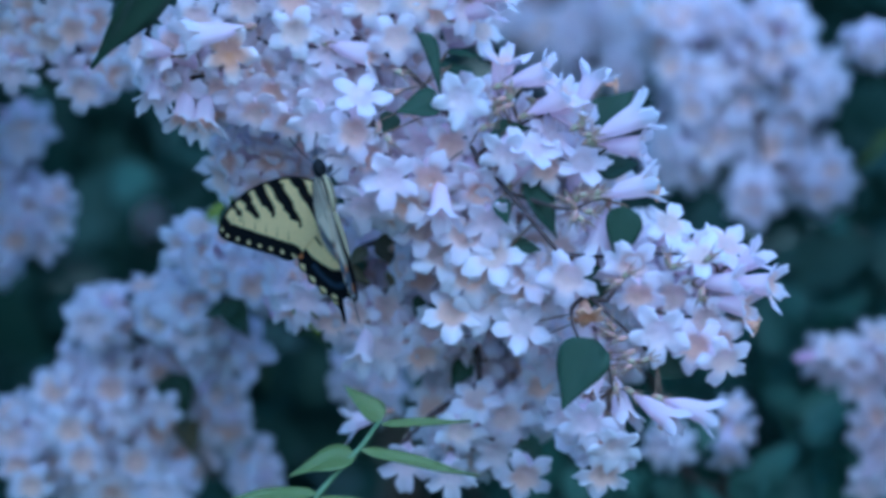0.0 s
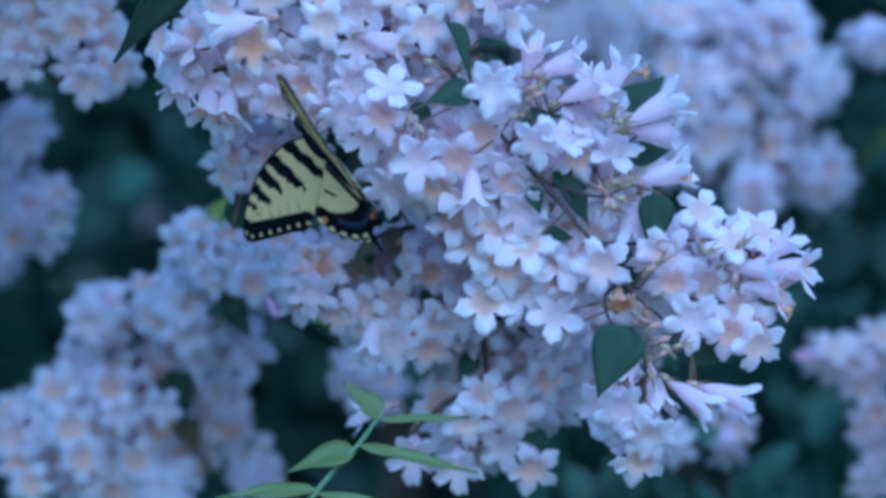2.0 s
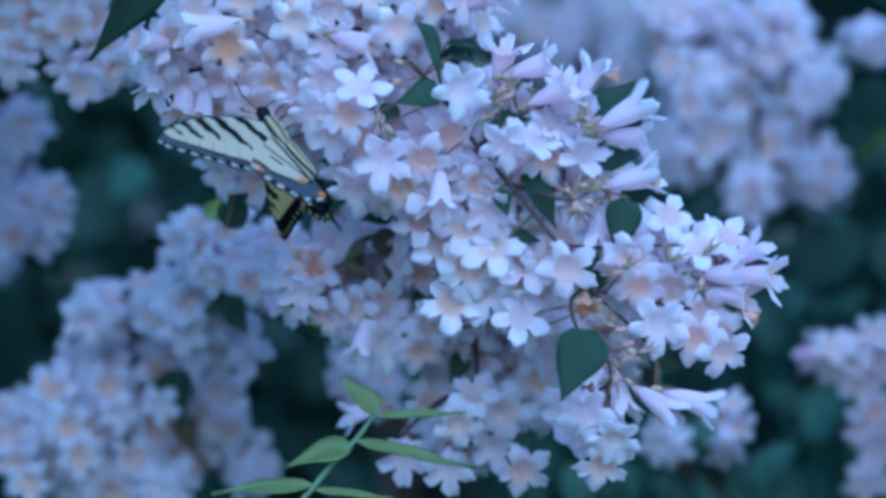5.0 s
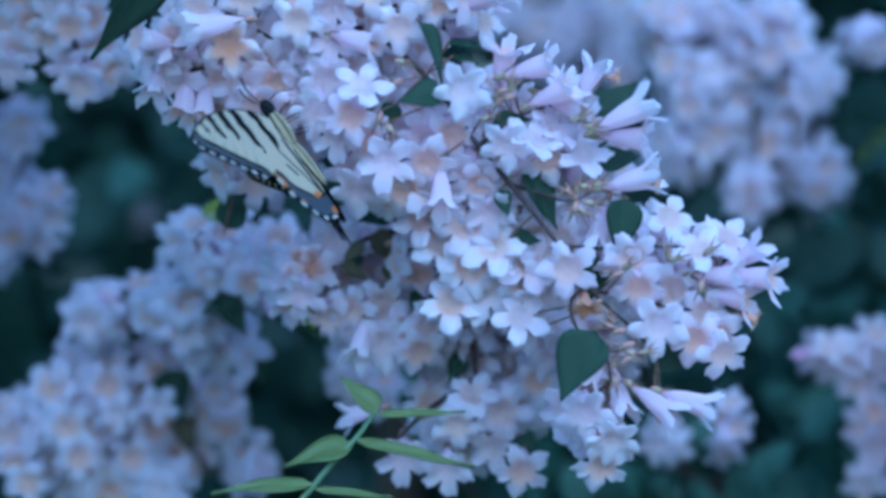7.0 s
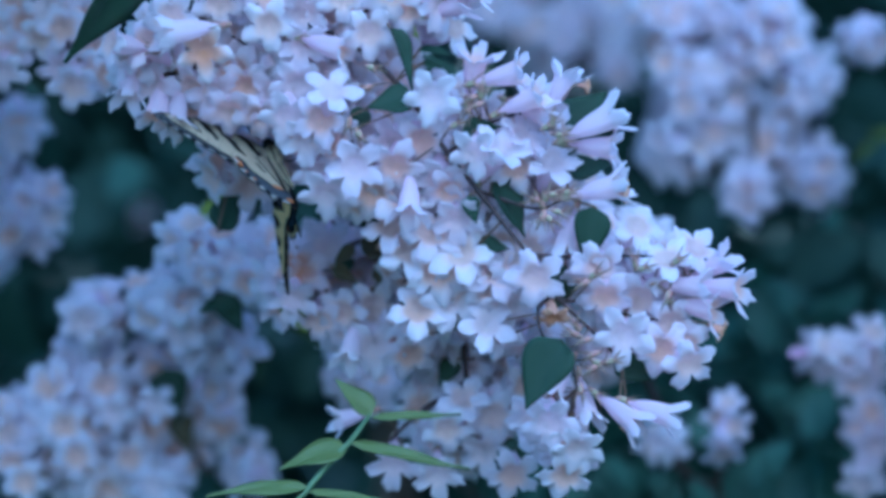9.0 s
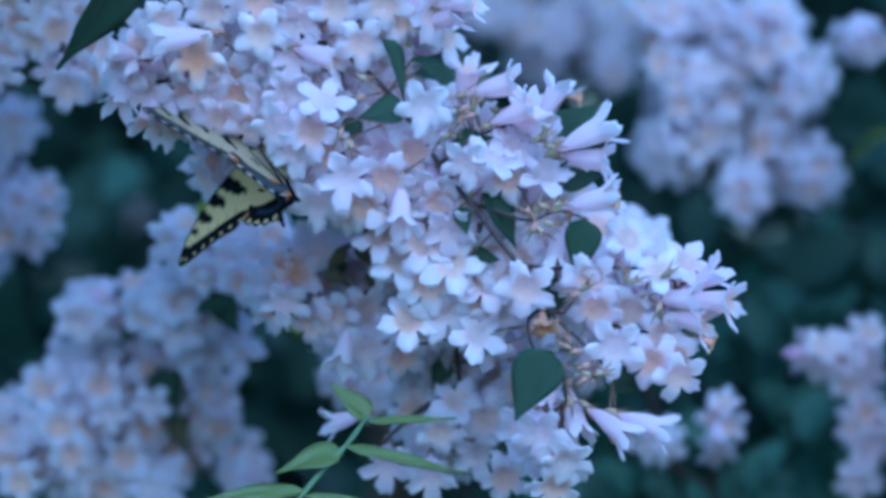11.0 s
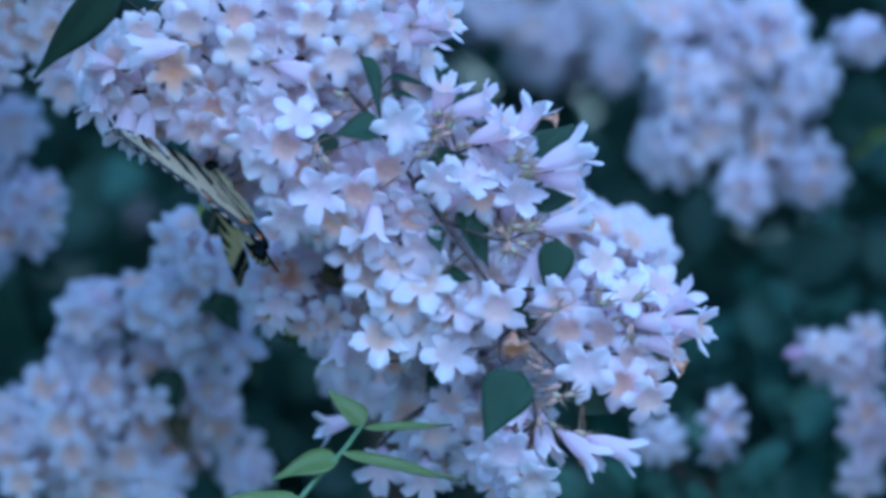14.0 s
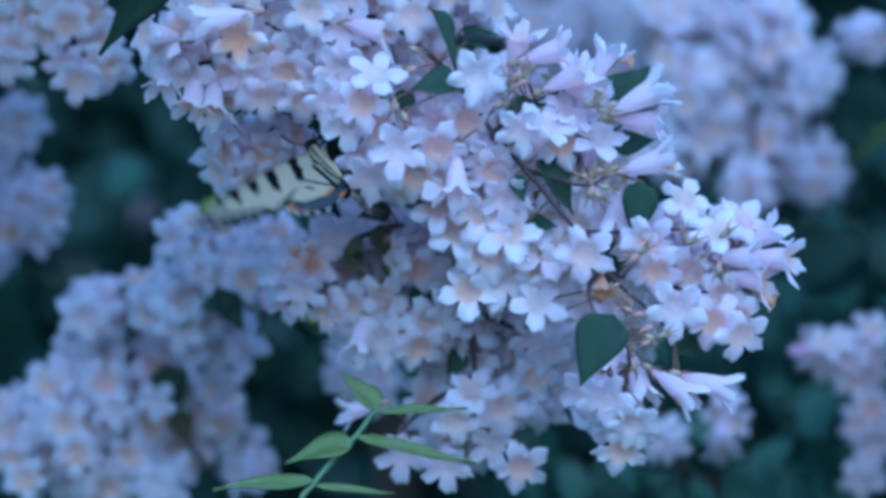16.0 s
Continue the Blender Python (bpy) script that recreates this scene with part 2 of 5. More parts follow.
def leaf_mesh(name, mat, seed=0, fat=0.5, curl=0.15, fold=0.35, rows=10):
    """A pointed leaf of unit length along +Y with a sunken midrib, facing +Z, two skins."""
    rnd = random.Random(seed)
    verts, faces, cols = [], [], 7
    for skin in (0, 1):
        for i in range(rows + 1):
            t = i / rows
            w = fat * 0.5 * (math.sin(math.pi * min(1, t ** 0.58))) * (1 - 0.25 * t) * 1.25 if 0 < i < rows else 0.008
            for c in range(cols):
                s = 2 * c / (cols - 1) - 1
                x = s * w
                z = -curl * t * t + fold * abs(x) * (1 - 0.4 * t) + 0.012 * math.sin(9 * t + 4 * s + seed) - skin * 0.009
                verts.append((x + 0.03 * math.sin(2.5 * t + seed), t, z))
    h = (rows + 1) * cols
    for skin in (0, 1):
        for i in range(rows):
            for c in range(cols - 1):
                q = (i * cols + c, i * cols + c + 1, (i + 1) * cols + c + 1, (i + 1) * cols + c)
                faces.append(q if skin == 0 else tuple(k + h for k in q[::-1]))
    for i in range(rows):
        for c in (0, cols - 1):
            q = (i * cols + c, (i + 1) * cols + c, (i + 1) * cols + c + h, i * cols + c + h)
            faces.append(q[::-1] if c else q)
    return mesh_of(name, verts, faces, [mat])


LEAVES = [leaf_mesh("leaf", LEAF, k, (0.6, 0.55, 0.56, 0.3)[k], (0.05, 0.05, 0.12, 0.1)[k], (0.3, 0.5, 0.3, 0.8)[k]) for k in range(4)]
LEAVES += [leaf_mesh("leaf", OLIVE_LEAF, 11, 0.5, 0.25, 0.4), leaf_mesh("leaf", YELLOW_LEAF, 12, 0.5, 0.2, 0.4), leaf_mesh("leaf", LEAF, 13, 0.4, 0.08, 0.4), leaf_mesh("leaf", LEAF, 14, 0.48, 0.05, 0.3)]
NARROW = [leaf_mesh("leaf", SHOOT_LEAF, 5 + k, (0.18, 0.42, 0.13, 0.5)[k], (0.15, 0.15, 0.05, 0.1)[k], 0.25) for k in range(4)]


def facing(direction, up=(0, 0, 1), spin=0.0):
    """Rotation whose +Z looks along direction and whose +Y leans to up."""
    z = Vector(direction).normalized()
    u = Vector(up)
    if abs(z.dot(u.normalized())) > 0.97:
        u = Vector((0.2, 1, 0))
    y = (u - z * u.dot(z)).normalized()
    x = y.cross(z)
    m = Matrix((x, y, z)).transposed().to_4x4()
    return m @ Matrix.Rotation(radians(spin), 4, "Z")


def heading(angle, tilt):
    """Direction from degrees in the upright plane (0 = +X, 90 = up) and degrees out of it towards -Y."""
    a, t = radians(angle), radians(tilt)
    return Vector((math.cos(a) * math.cos(t), -math.sin(t), math.sin(a) * math.cos(t)))


# ---- flowering branches ----
class Spray:
    """One branch of the bush: bark stem, leaves, flowers on thin stalks. Its own space is in millimetres from its base point."""

    def __init__(self, name, base, stems, label, group="", fine=True, radius=1.3, seed=1, blushed=False):
        self.rnd = random.Random(seed)
        self.fine = fine
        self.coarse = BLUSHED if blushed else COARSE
        self.root = new(name)
        self.root.empty_display_size = 0.02
        self.root.matrix_basis = Matrix.Translation(base)
        tagged(self.root, label, "flowering branch", group)
        self.nodes = []
        for k, path in enumerate(stems):
            pts = spline([Vector(p) * MM for p in path], 6)
            r = radius * MM * (1.0 if k == 0 else 0.6)
            child("stem", tube_mesh("stem", pts, r * 1.5, r * 0.7, STEM, 8, 0.12), self.root)
            self.nodes += pts

    def flower(self, x, z, y, angle, tilt, size=1.0, mesh=None):
        rnd = self.rnd
        d = heading(angle, tilt)
        place = Vector((x, y, z)) * MM
        m = Matrix.Translation(place) @ facing(d, (0, 0, 1), rnd.uniform(-16, 16)) @ Matrix.Scale(size * rnd.uniform(0.98, 1.12) * (0.97 if tilt < 30 else 1.07 if self.fine else 1.0), 4)
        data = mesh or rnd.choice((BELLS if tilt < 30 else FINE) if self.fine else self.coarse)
        ob = child("flower", data, self.root, m, "withered brown bell flower" if mesh is BROWN else "")
        if self.fine:
            child("calyx", CALYX_MESH, ob)
        tail = m @ Vector((0, 0, -0.0175 if self.fine else -0.0145))
        near = min(self.nodes, key=lambda q: (q - tail).length_squared)
        way = near - tail
        if way.length > 0.02:
            way.y += 0.012
        if way.length > 0.0005:
            s = Matrix.Translation(tail) @ way.to_track_quat("Z", "Y").to_matrix().to_4x4()
            child("flower_stalk", STALK_MESH, self.root, s @ Matrix.Diagonal((0.00034, 0.00034, way.length, 1)))

    def faded(self, x, z, y, angle, tilt, size=1.0):
        """A bristly calyx whose flower has dropped."""
        m = Matrix.Translation(Vector((x, y, z)) * MM) @ facing(heading(angle, tilt)) @ Matrix.Scale(size, 4) @ Matrix.Translation((0, 0, 0.016))
        child("faded_calyx", CALYX_MESH, self.root, m, "reddish green calyx left by a dropped flower")
        tail = m @ Vector((0, 0, -0.019))
        near = min(self.nodes, key=lambda q: (q - tail).length_squared)
        way = near - tail
        s = Matrix.Translation(tail) @ way.to_track_quat("Z", "Y").to_matrix().to_4x4()
        child("flower_stalk", STALK_MESH, self.root, s @ Matrix.Diagonal((0.0003, 0.0003, way.length, 1)))

    def bud(self, x, z, y, angle, tilt, size=1.0):
        """A closed pink bud on its stalk."""
        m = Matrix.Translation(Vector((x, y, z)) * MM) @ facing(heading(angle, tilt)) @ Matrix.Scale(size, 4)
        child("bud", BUD_MESH, self.root, m, "closed pink flower bud")
        tail = m @ Vector((0, 0, -0.011))
        near = min(self.nodes, key=lambda q: (q - tail).length_squared)
        way = near - tail
        s = Matrix.Translation(tail) @ way.to_track_quat("Z", "Y").to_matrix().to_4x4()
        child("flower_stalk", STALK_MESH, self.root, s @ Matrix.Diagonal((0.0003, 0.0003, way.length, 1)))

    def flowers(self, rows):
        for row in rows:
            self.flower(*row)

    def fill(self, cx, cz, rx, rz, n, y0, y1, tilt=60, spread=35, pool=None):
        """n flowers in an oval clump, turned outwards and to the open side."""
        rnd = self.rnd
        for k in range(n):
            a, q = rnd.uniform(0, 2 * math.pi), math.sqrt(rnd.uniform(0, 1))
            x, z = cx + rx * q * math.cos(a), cz + rz * q * math.sin(a)
            ang = math.degrees(math.atan2(rz * q * math.sin(a) - 0.15 * rz, rx * q * math.cos(a)))
            self.flower(x, z, rnd.uniform(y0, y1) + 6 * q, ang + rnd.uniform(-spread, spread), max(5, min(85, tilt * (1.35 - 0.6 * q) + rnd.uniform(-18, 18))), rnd.uniform(0.95, 1.15) * (1.0 if self.fine else 1.16), rnd.choice(pool) if pool else None)

    def leaf(self, x0, z0, x1, z1, y=0.0, tilt=27, lean=0.0, kind=0, back=0.0, label=""):
        """A leaf from its foot to its tip; lean turns its face about its length."""
        a, b = Vector((x0, y, z0)) * MM, Vector((x1, y + back, z1)) * MM
        d = b - a
        face = Vector((lean, -math.cos(radians(tilt)), math.sin(radians(tilt))))
        zz = (face - d * face.dot(d) / d.length_squared).normalized()
        yy = d.normalized()
        m = Matrix((yy.cross(zz), yy, zz)).transposed().to_4x4()
        child("leaf", LEAVES[kind], self.root, Matrix.Translation(a) @ m @ Matrix.Scale(d.length, 4), label)
        near = min(self.nodes, key=lambda q: (q - a).length_squared)
        way = near - a
        if 0.0005 < way.length:
            s = Matrix.Translation(a) @ way.to_track_quat("Z", "Y").to_matrix().to_4x4()
            child("leaf_stalk", STALK_MESH, self.root, s @ Matrix.Diagonal((0.0005, 0.0005, way.length, 1)))


GROUP = "flowering branches of the bush"
BRANCH = Spray("flowering_branch", (-0.0156, 1.6600, 1.4354), [[(-118.6, 120, 107.4), (-83.4, 60, 68.5), (-50, 30, 50), (-11.1, 14, 33.3), (9.3, 10, 18.5), (26.9, 4, -4.6), (37, 2, -16.7), (53.7, 0, -37), (64.8, 2, -51.9), (76.9, 2, -63), (86.1, 4, -72.2)], [(26.9, 6, -4.6), (40.8, 8, 5.6), (55.6, 8, 9.3), (65.8, 6, 1.9)], [(53.7, 2, -37), (72.2, 6, -38), (92.6, 6, -37), (105.6, 6, -40.8)], [(37, 2, -16.7), (48.2, 4, -20.4), (57.4, 2, -22.2), (66.7, 4, -18.5)], [(64.8, 2, -51.9), (77.8, 8, -53.7), (92.6, 8, -57.4), (105.6, 8, -57.4)], [(63, 2, -50), (57.8, 0, -55.6), (60.2, -1, -64.8), (68.5, 0, -70.4), (71.3, 2, -81.5)], [(-11.1, 14, 33.3), (0, 12, 42.6), (11.1, 12, 51.9), (22.2, 14, 53.7)]],
    "arching branch with dense clusters of pale pink bell flowers", GROUP, True, 0.8, 3)
BRANCH.flowers([(-33.3, 44.8, -5, -90, 64, 1), (-33, 34.8, -3.2, -90, 73, 1), (-21.5, 39.1, 3.6, -90, 59, 1), (-21.5, 28.2, 1, -90, 65, 1), (-33.3, 23.3, 14, -100, 59, 1),
    (0.4, 33, -4.9, -90, 71, 1), (-10.9, 15.7, -14, 80, 46, 1), (-8.7, 44.5, -0.8, -80, 70, 1), (13.9, 42.2, -0.3, -60, 70, 1), (24.1, 43.5, -4.1, -30, 40, 1),
    (-18.5, 45.9, 2.8, -90, 67, 1), (7.4, 45.4, -4.6, -90, 59, 1), (31.5, 44.8, -1.3, 20, 20, 1), (26.3, 53.4, 0.2, -20, 40, 1), (34.3, 54.1, -0.8, 0, 30, 1),
])
BRANCH.flowers([(18.5, 57.4, 1, -60, 60, 1), (10.2, 55.2, 2.9, -80, 65, 1), (0, 54.6, 5.5, -90, 65, 1), (-11.1, 55.2, -2.6, -90, 65, 1), (-23.2, 54.6, 1.8, -90, 65, 1),
    (-34.3, 55.6, 2.4, -90, 65, 1), (27.8, 61.1, -2.5, 20, 35, 1), (37, 49.1, -6, 10, 20, 1), (-30.6, 13.3, 14, -95, 65, 1), (-40.8, 14.8, 14, -90, 60, 1),
    (-23.2, 15.7, 5.7, -90, 60, 1), (-25.9, 4.6, -2.4, -90, 55, 1), (-35.2, 4.6, 14, -90, 50, 1), (-6.7, 27.8, -2.2, -15, 15, 1), (21.5, 12.6, -14, -80, 71, 1.05),
])
BRANCH.flowers([(8.5, -2.4, 4.7, -110, 59, 1), (18.5, -2.2, 1, -70, 60, 1), (35.8, -5.6, -10, -100, 59, 1), (49.6, -9.8, -0.3, -80, 63, 1), (61.5, -5.6, 3.3, 70, 50, 1),
    (45.4, -0.9, -5.6, 60, 35, 1), (35.8, 27.8, 2.5, 80, 22, 1.05), (50.9, 22.6, -1.5, 15, 10, 1), (57.1, 15.2, -4.9, 25, 15, 1), (59.6, 8.3, 1.9, -20, 20, 1),
    (65.6, 22.2, 5.2, 65, 3, 1), (81, 9.3, -3.5, 28, 3, 1.1), (81.9, -1.9, 1.6, -3, 6, 1), (83.4, -13.9, -2.4, 15, 8, 1.05), (65.9, -36.1, 6, -105, 8, 0.95),
])
BRANCH.flowers([(30.6, -27.8, 2.9, -90, 59, 1), (38, -46.3, 16, -95, 12, 1), (24.1, -14.8, 2.7, -90, 50, 1), (14.8, -25, -3.4, -90, 25, 1), (27.8, -18.5, 4, -85, 50, 1),
    (52.8, 2.8, 1.9, 50, 30, 1), (56.5, -45.8, -10, -95, 71, 1.05), (90.4, -26.3, 2.2, 60, 56, 1), (91.3, -52.1, 3.8, -90, 63, 1), (86, -63.9, -8, -95, 71, 1.05),
    (98.4, -68.2, -0.9, -85, 70, 1), (101.9, -59.6, 3.1, -85, 70, 1), (109.8, -32.4, 4.5, 60, 40, 1), (99.3, -36.1, -4.8, 100, 45, 1), (119.5, -37.4, 4.2, 30, 18, 1),
])
BRANCH.flowers([(124.5, -47.2, -1.3, -5, 22, 1), (116.3, -54.6, -0.2, -10, 22, 1), (108.4, -73.2, -4.2, -60, 53, 1), (106.5, -67.1, 2.4, -80, 60, 1), (79.7, -51.9, -2.5, -90, 55, 1),
    (102.8, -46.3, 4.5, -20, 45, 1), (31.5, -40.8, 14, -90, 55, 1), (13.3, -18.9, 6, 70, 66, 1.1), (22.6, -30, 8, 80, 68, 1.1), (31.9, -36.7, 6, 100, 66, 1.1),
    (24.5, -44.8, 10, -90, 75, 1.1), (37, -35.2, 10, 60, 64, 1.05), (44.1, -42.6, 10, 80, 66, 1.05), (15.2, -35.6, 14, 90, 64, 1.1), (29.6, -53.7, 14, -90, 75, 1.1),
])
BRANCH.flowers([(41.7, -60.2, 12, 70, 64, 1.05), (8.3, -27.8, 14, 100, 60, 1.05), (50.9, -40.8, 12, 40, 60, 1), (18.5, -55.6, 16, 90, 62, 1.05), (38, -18.5, 12, 70, 62, 1),
    (46.3, -18.5, 14, 90, 60, 1), (42.6, -50.9, 12, -80, 60, 1), (35.2, -54.6, 16, -95, 50, 1), (46.3, -35.2, 14, -70, 50, 1), (48.2, -27.8, 16, -60, 30, 1),
    (26.9, -37, 16, -100, 55, 1), (48.2, -54.6, 14, -70, 55, 1), (40.8, -27.8, 18, -90, 55, 1), (44.5, -64.8, 20, -90, 60, 1), (77.8, -41.7, -2.7, -80, 65, 1),
])
BRANCH.flowers([(74.1, -44.5, 0.7, -100, 55, 1), (112.1, -46.3, -1.2, 0, 12, 1), (62.2, -93.2, -8, -95, 61, 1.05), (75.2, -91.1, 1.4, -78, 22, 1.05), (91.1, -91.9, -3.6, -35, 10, 1),
    (102.8, -89.5, -3.8, -18, 4, 1.1), (68.5, -111.1, 3, -85, 55, 1), (56.5, -91.7, 3, -110, 55, 1), (67.1, -101.9, 0.8, -90, 30, 1), (63, -83.4, 5.1, -120, 25, 1),
    (72.2, -101.9, -3.5, -80, 50, 1),
])
BRANCH.flower(87.1, -15.7, 0, 0, 10, 0.45, BROWN)
BRANCH.flower(73.2, 18.5, 0, 0, 15, 0.3, BROWN)
BRANCH.flower(88.9, -94.5, 0, -80, 20, 0.35, BROWN)
BRANCH.flower(119.5, -61.1, 0, -20, 10, 0.4, BROWN)
BRANCH.flower(63.0, -59.3, 0, -80, 30, 0.6, BROWN)
for row in [(34.3, 13.3, -8, 200, 20, 1), (36.1, 11.1, -8, -160, 20, 1), (33.3, 9.3, -8, -120, 30, 1), (38, 14.8, -8, 60, 20, 1), (37, 15.7, -8, 100, 30, 1),
    (57.8, -20.4, -8, 120, 30, 1), (59.6, -18.5, -8, 60, 30, 1), (62.1, -17.6, -8, 10, 10, 1), (63.9, -23.2, -8, -10, 10, 1), (61.1, -25.9, -8, -40, 20, 1),
    (55.6, -19.5, -8, 170, 30, 1), (58.4, -25, -8, -110, 20, 1), (66.7, -16.7, -8, 20, 10, 1), (69.5, -63, -8, 160, 20, 1), (73.2, -64.8, -8, -170, 20, 1),
    (75.9, -69.5, -8, -160, 10, 1), (70.4, -60.2, -8, 120, 30, 1), (77.8, -72.2, -8, -20, 10, 1), (82.4, -71.3, -8, 20, 10, 1), (72.2, -81.5, -8, -90, 20, 1),
    (75.9, -74.1, -8, -150, 10, 1), (88.9, -38.9, -8, 100, 20, 1), (91.7, -40.8, -8, 20, 20, 1), (75.9, -43.5, -8, 30, 30, 1), (72.2, -46.3, -8, -160, 20, 1),
    (102.8, -38, -8, 40, 20, 1), (59.3, 4.6, -8, 30, 20, 1), (63.9, 1.9, -8, 0, 20, 1), (61.1, 6.5, -8, 80, 20, 1), (1.9, 22.2, -8, -20, 20, 1),
    (-1.9, -0, -8, -60, 20, 1), (-5.6, 3.7, -8, -100, 20, 1), (0, 15.7, -8, -160, 20, 1), (29.6, 4.6, -8, 30, 20, 1), (100, -50, -8, -100, 20, 1)]:
    BRANCH.faded(*row)
BRANCH.fill(-33.3, 25.9, 16.7, 16.7, 15, 12, 29)
BRANCH.fill(-1.9, 37.0, 35.2, 13.0, 21, 10, 28)
BRANCH.fill(18.5, -0.0, 27.8, 18.5, 24, 10, 28)
BRANCH.fill(50.0, 1.9, 20.4, 13.0, 11, 12, 24)
BRANCH.fill(90.8, -48.2, 22.2, 18.5, 21, 10, 24)
BRANCH.fill(33.3, -29.6, 22.2, 16.7, 14, 12, 25)
BRANCH.fill(66.7, -14.8, 14.8, 9.3, 6, 14, 24)
BRANCH.fill(55.6, -29.6, 16.7, 13.0, 13, 10, 24)
BRANCH.fill(37.0, -50.0, 16.7, 16.7, 7, 14, 28)
BRANCH.fill(64.8, -98.0, 9.3, 16.0, 9, 10, 24)
BRANCH.fill(-25.9, 18.5, 18.5, 14.8, 8, 10, 24)
BRANCH.fill(9.3, 16.7, 22.2, 14.8, 7, 14, 25)
BRANCH.leaf(15.4, 12.6, 0.0, 9.3, -8, 27, -0.2, 0, 0)
BRANCH.leaf(7.0, 35.6, 16.3, 15.2, -6, 27, 1.1, 3, 0)
BRANCH.leaf(16.7, 29.0, 29.5, 28.4, 6, 62, 0, 6, 0)
BRANCH.leaf(17.6, 24.5, 27.0, 23.4, 6, 60, 0, 6, 0)
BRANCH.leaf(57.4, -1.9, 78.7, 18.5, 26, 27, 0, 0, 0)
BRANCH.leaf(75.6, -21.3, 72.6, -40.8, -2, 27, 0.3, 2, 0)
BRANCH.leaf(66.7, -9.3, 80.6, -6.5, 14, 27, 0, 0, 0)
BRANCH.leaf(65.2, -64.5, 54.3, -87.6, -21, 12, -0.2, 0, 0)
BRANCH.leaf(83.4, -72.2, 98.2, -76.9, 12, 27, 0, 0, 0)
BRANCH.leaf(31.5, 2.8, 44.5, 4.6, 4, 27, 0, 1, 0)
BRANCH.leaf(42.6, -13.0, 53.7, -31.5, 6, 27, 0.8, 1, 0)
BRANCH.leaf(34.3, -18.5, 37.0, -27.8, 2, 27, 0, 1, 0)
BRANCH.leaf(0.0, 9.3, -5.6, -0.0, 8, 27, 0, 0, 0)
BRANCH.leaf(66.7, -40.8, 63.0, -57.4, 8, 27, 0.6, 1, 0)
BRANCH.leaf(38.0, -34.3, 48.2, -35.2, 10, 27, 0, 0, 0)
BRANCH.leaf(-11.1, 35.2, -25.9, 42.6, 20, 27, 0, 0, 0)

SIDE = Spray("flowering_twig", (-0.0674, 1.6600, 1.4613), [[(40.8, 14, 7.4), (14.8, 18, 3.7), (-3.7, 20, -1.9), (-20.4, 20, -5.6)], [(14.8, 18, 3.7), (-7.4, 16, 16.7), (-22.2, 14, 27.8)]],
    "side twig with crowded pale pink bell flowers and a dark leaf", GROUP, True, 0.6, 23)
SIDE.flowers([(6.5, 28.7, 2.3, -90, 65, 1), (-3.7, 27.8, 1.7, -100, 65, 1), (-13.5, 13.2, -4.5, -100, 70, 1), (-6.5, -9.3, 14, -100, 57, 1), (-21.7, 0.7, 14, -130, 70, 1),
    (-20.7, -8.9, 14, -120, 65, 1), (7, -3.7, 14, -100, 65, 1), (-28.3, -12.6, 14, -100, 25, 1), (-18.9, -20, 14, -100, 25, 1), (-12, -21.5, 14, -95, 25, 1),
    (-34.8, 5.6, -4.6, 170, 30, 1), (-29.3, -3.3, 14, -150, 40, 1), (0, -11.1, 14, -90, 65, 1), (5.6, -17.6, 14, -90, 50, 1), (-13.9, 8.2, -10, -170, 8, 1.15),
])
SIDE.flowers([(1.9, 17.6, 1.8, -90, 60, 1), (-31.5, 0.9, 14, 180, 35, 1), (-24.1, 7.4, 4.2, 140, 40, 1),
])
SIDE.flower(-2.6, 1.9, -8.0, -90, 72, 1.0, PEACHY)
SIDE.fill(-7.4, 0.9, 27.8, 16.7, 21, 12, 29)
SIDE.leaf(-22.0, 33.5, -45.6, -3.5, -18, -65, 0.3, 7, 0)

TWIG = Spray("flowering_twig", (-0.0174, 1.6620, 1.4262), [[(-9.3, 14, 42.7), (-6.5, 24, 27.8), (-5.6, 14, 14.8), (0, 8, 1.9), (7.4, 8, -7.4)], [(-5.6, 14, 14.8), (-13, 10, 1.9), (-16.7, 10, -5.6)]],
    "short hanging side twig crowded with pale pink bell flowers", GROUP, True, 0.9, 4)
TWIG.flowers([(0, -4.1, -12, -90, 78, 1.1), (-12.6, -6.5, 5.3, -105, 65, 1), (-9.3, -13.9, 0.1, -95, 50, 1), (1.9, -15.8, 5.7, -90, 50, 1), (13, -4.1, -5, -95, 55, 1),
    (5.6, -13.4, 1.3, -90, 55, 1), (-11.5, 11.1, -12, -90, 78, 1.05), (-7.4, 2.8, -1.5, -90, 55, 1), (8.3, -11.1, 3.6, -85, 50, 1), (-16.7, 3.7, -3.9, -100, 60, 1),
    (-3.7, -12.1, 4.5, -90, 60, 1),
])
TWIG.fill(0.0, -3.7, 16.7, 9.3, 12, 12, 26)

BACK_BRANCH = Spray("flowering_branch", (-0.0008, 1.7150, 1.3772), [[(-26.8, 140, 149.3), (-9.6, 80, 95.7), (-1.9, 30, 44), (0, 14, 21.1), (9.6, 10, 0), (13.4, 10, -23), (15.3, 10, -45.9)], [(0, 14, 21.1), (-15.3, 12, 11.5), (-23, 12, 0)], [(13.4, 10, -23), (-3.8, 12, -34.4), (-15.3, 12, -45.9)], [(-1.9, 16, 30.6), (-23, 16, 24.9), (-38.3, 16, 19.1), (-49.8, 18, 11.5)], [(9.6, 10, 0), (26.8, 10, -7.7), (38.3, 10, -19.1)]],
    "drooping branch with pale bell flowers behind the front branch", GROUP, True, 1.3, 5)
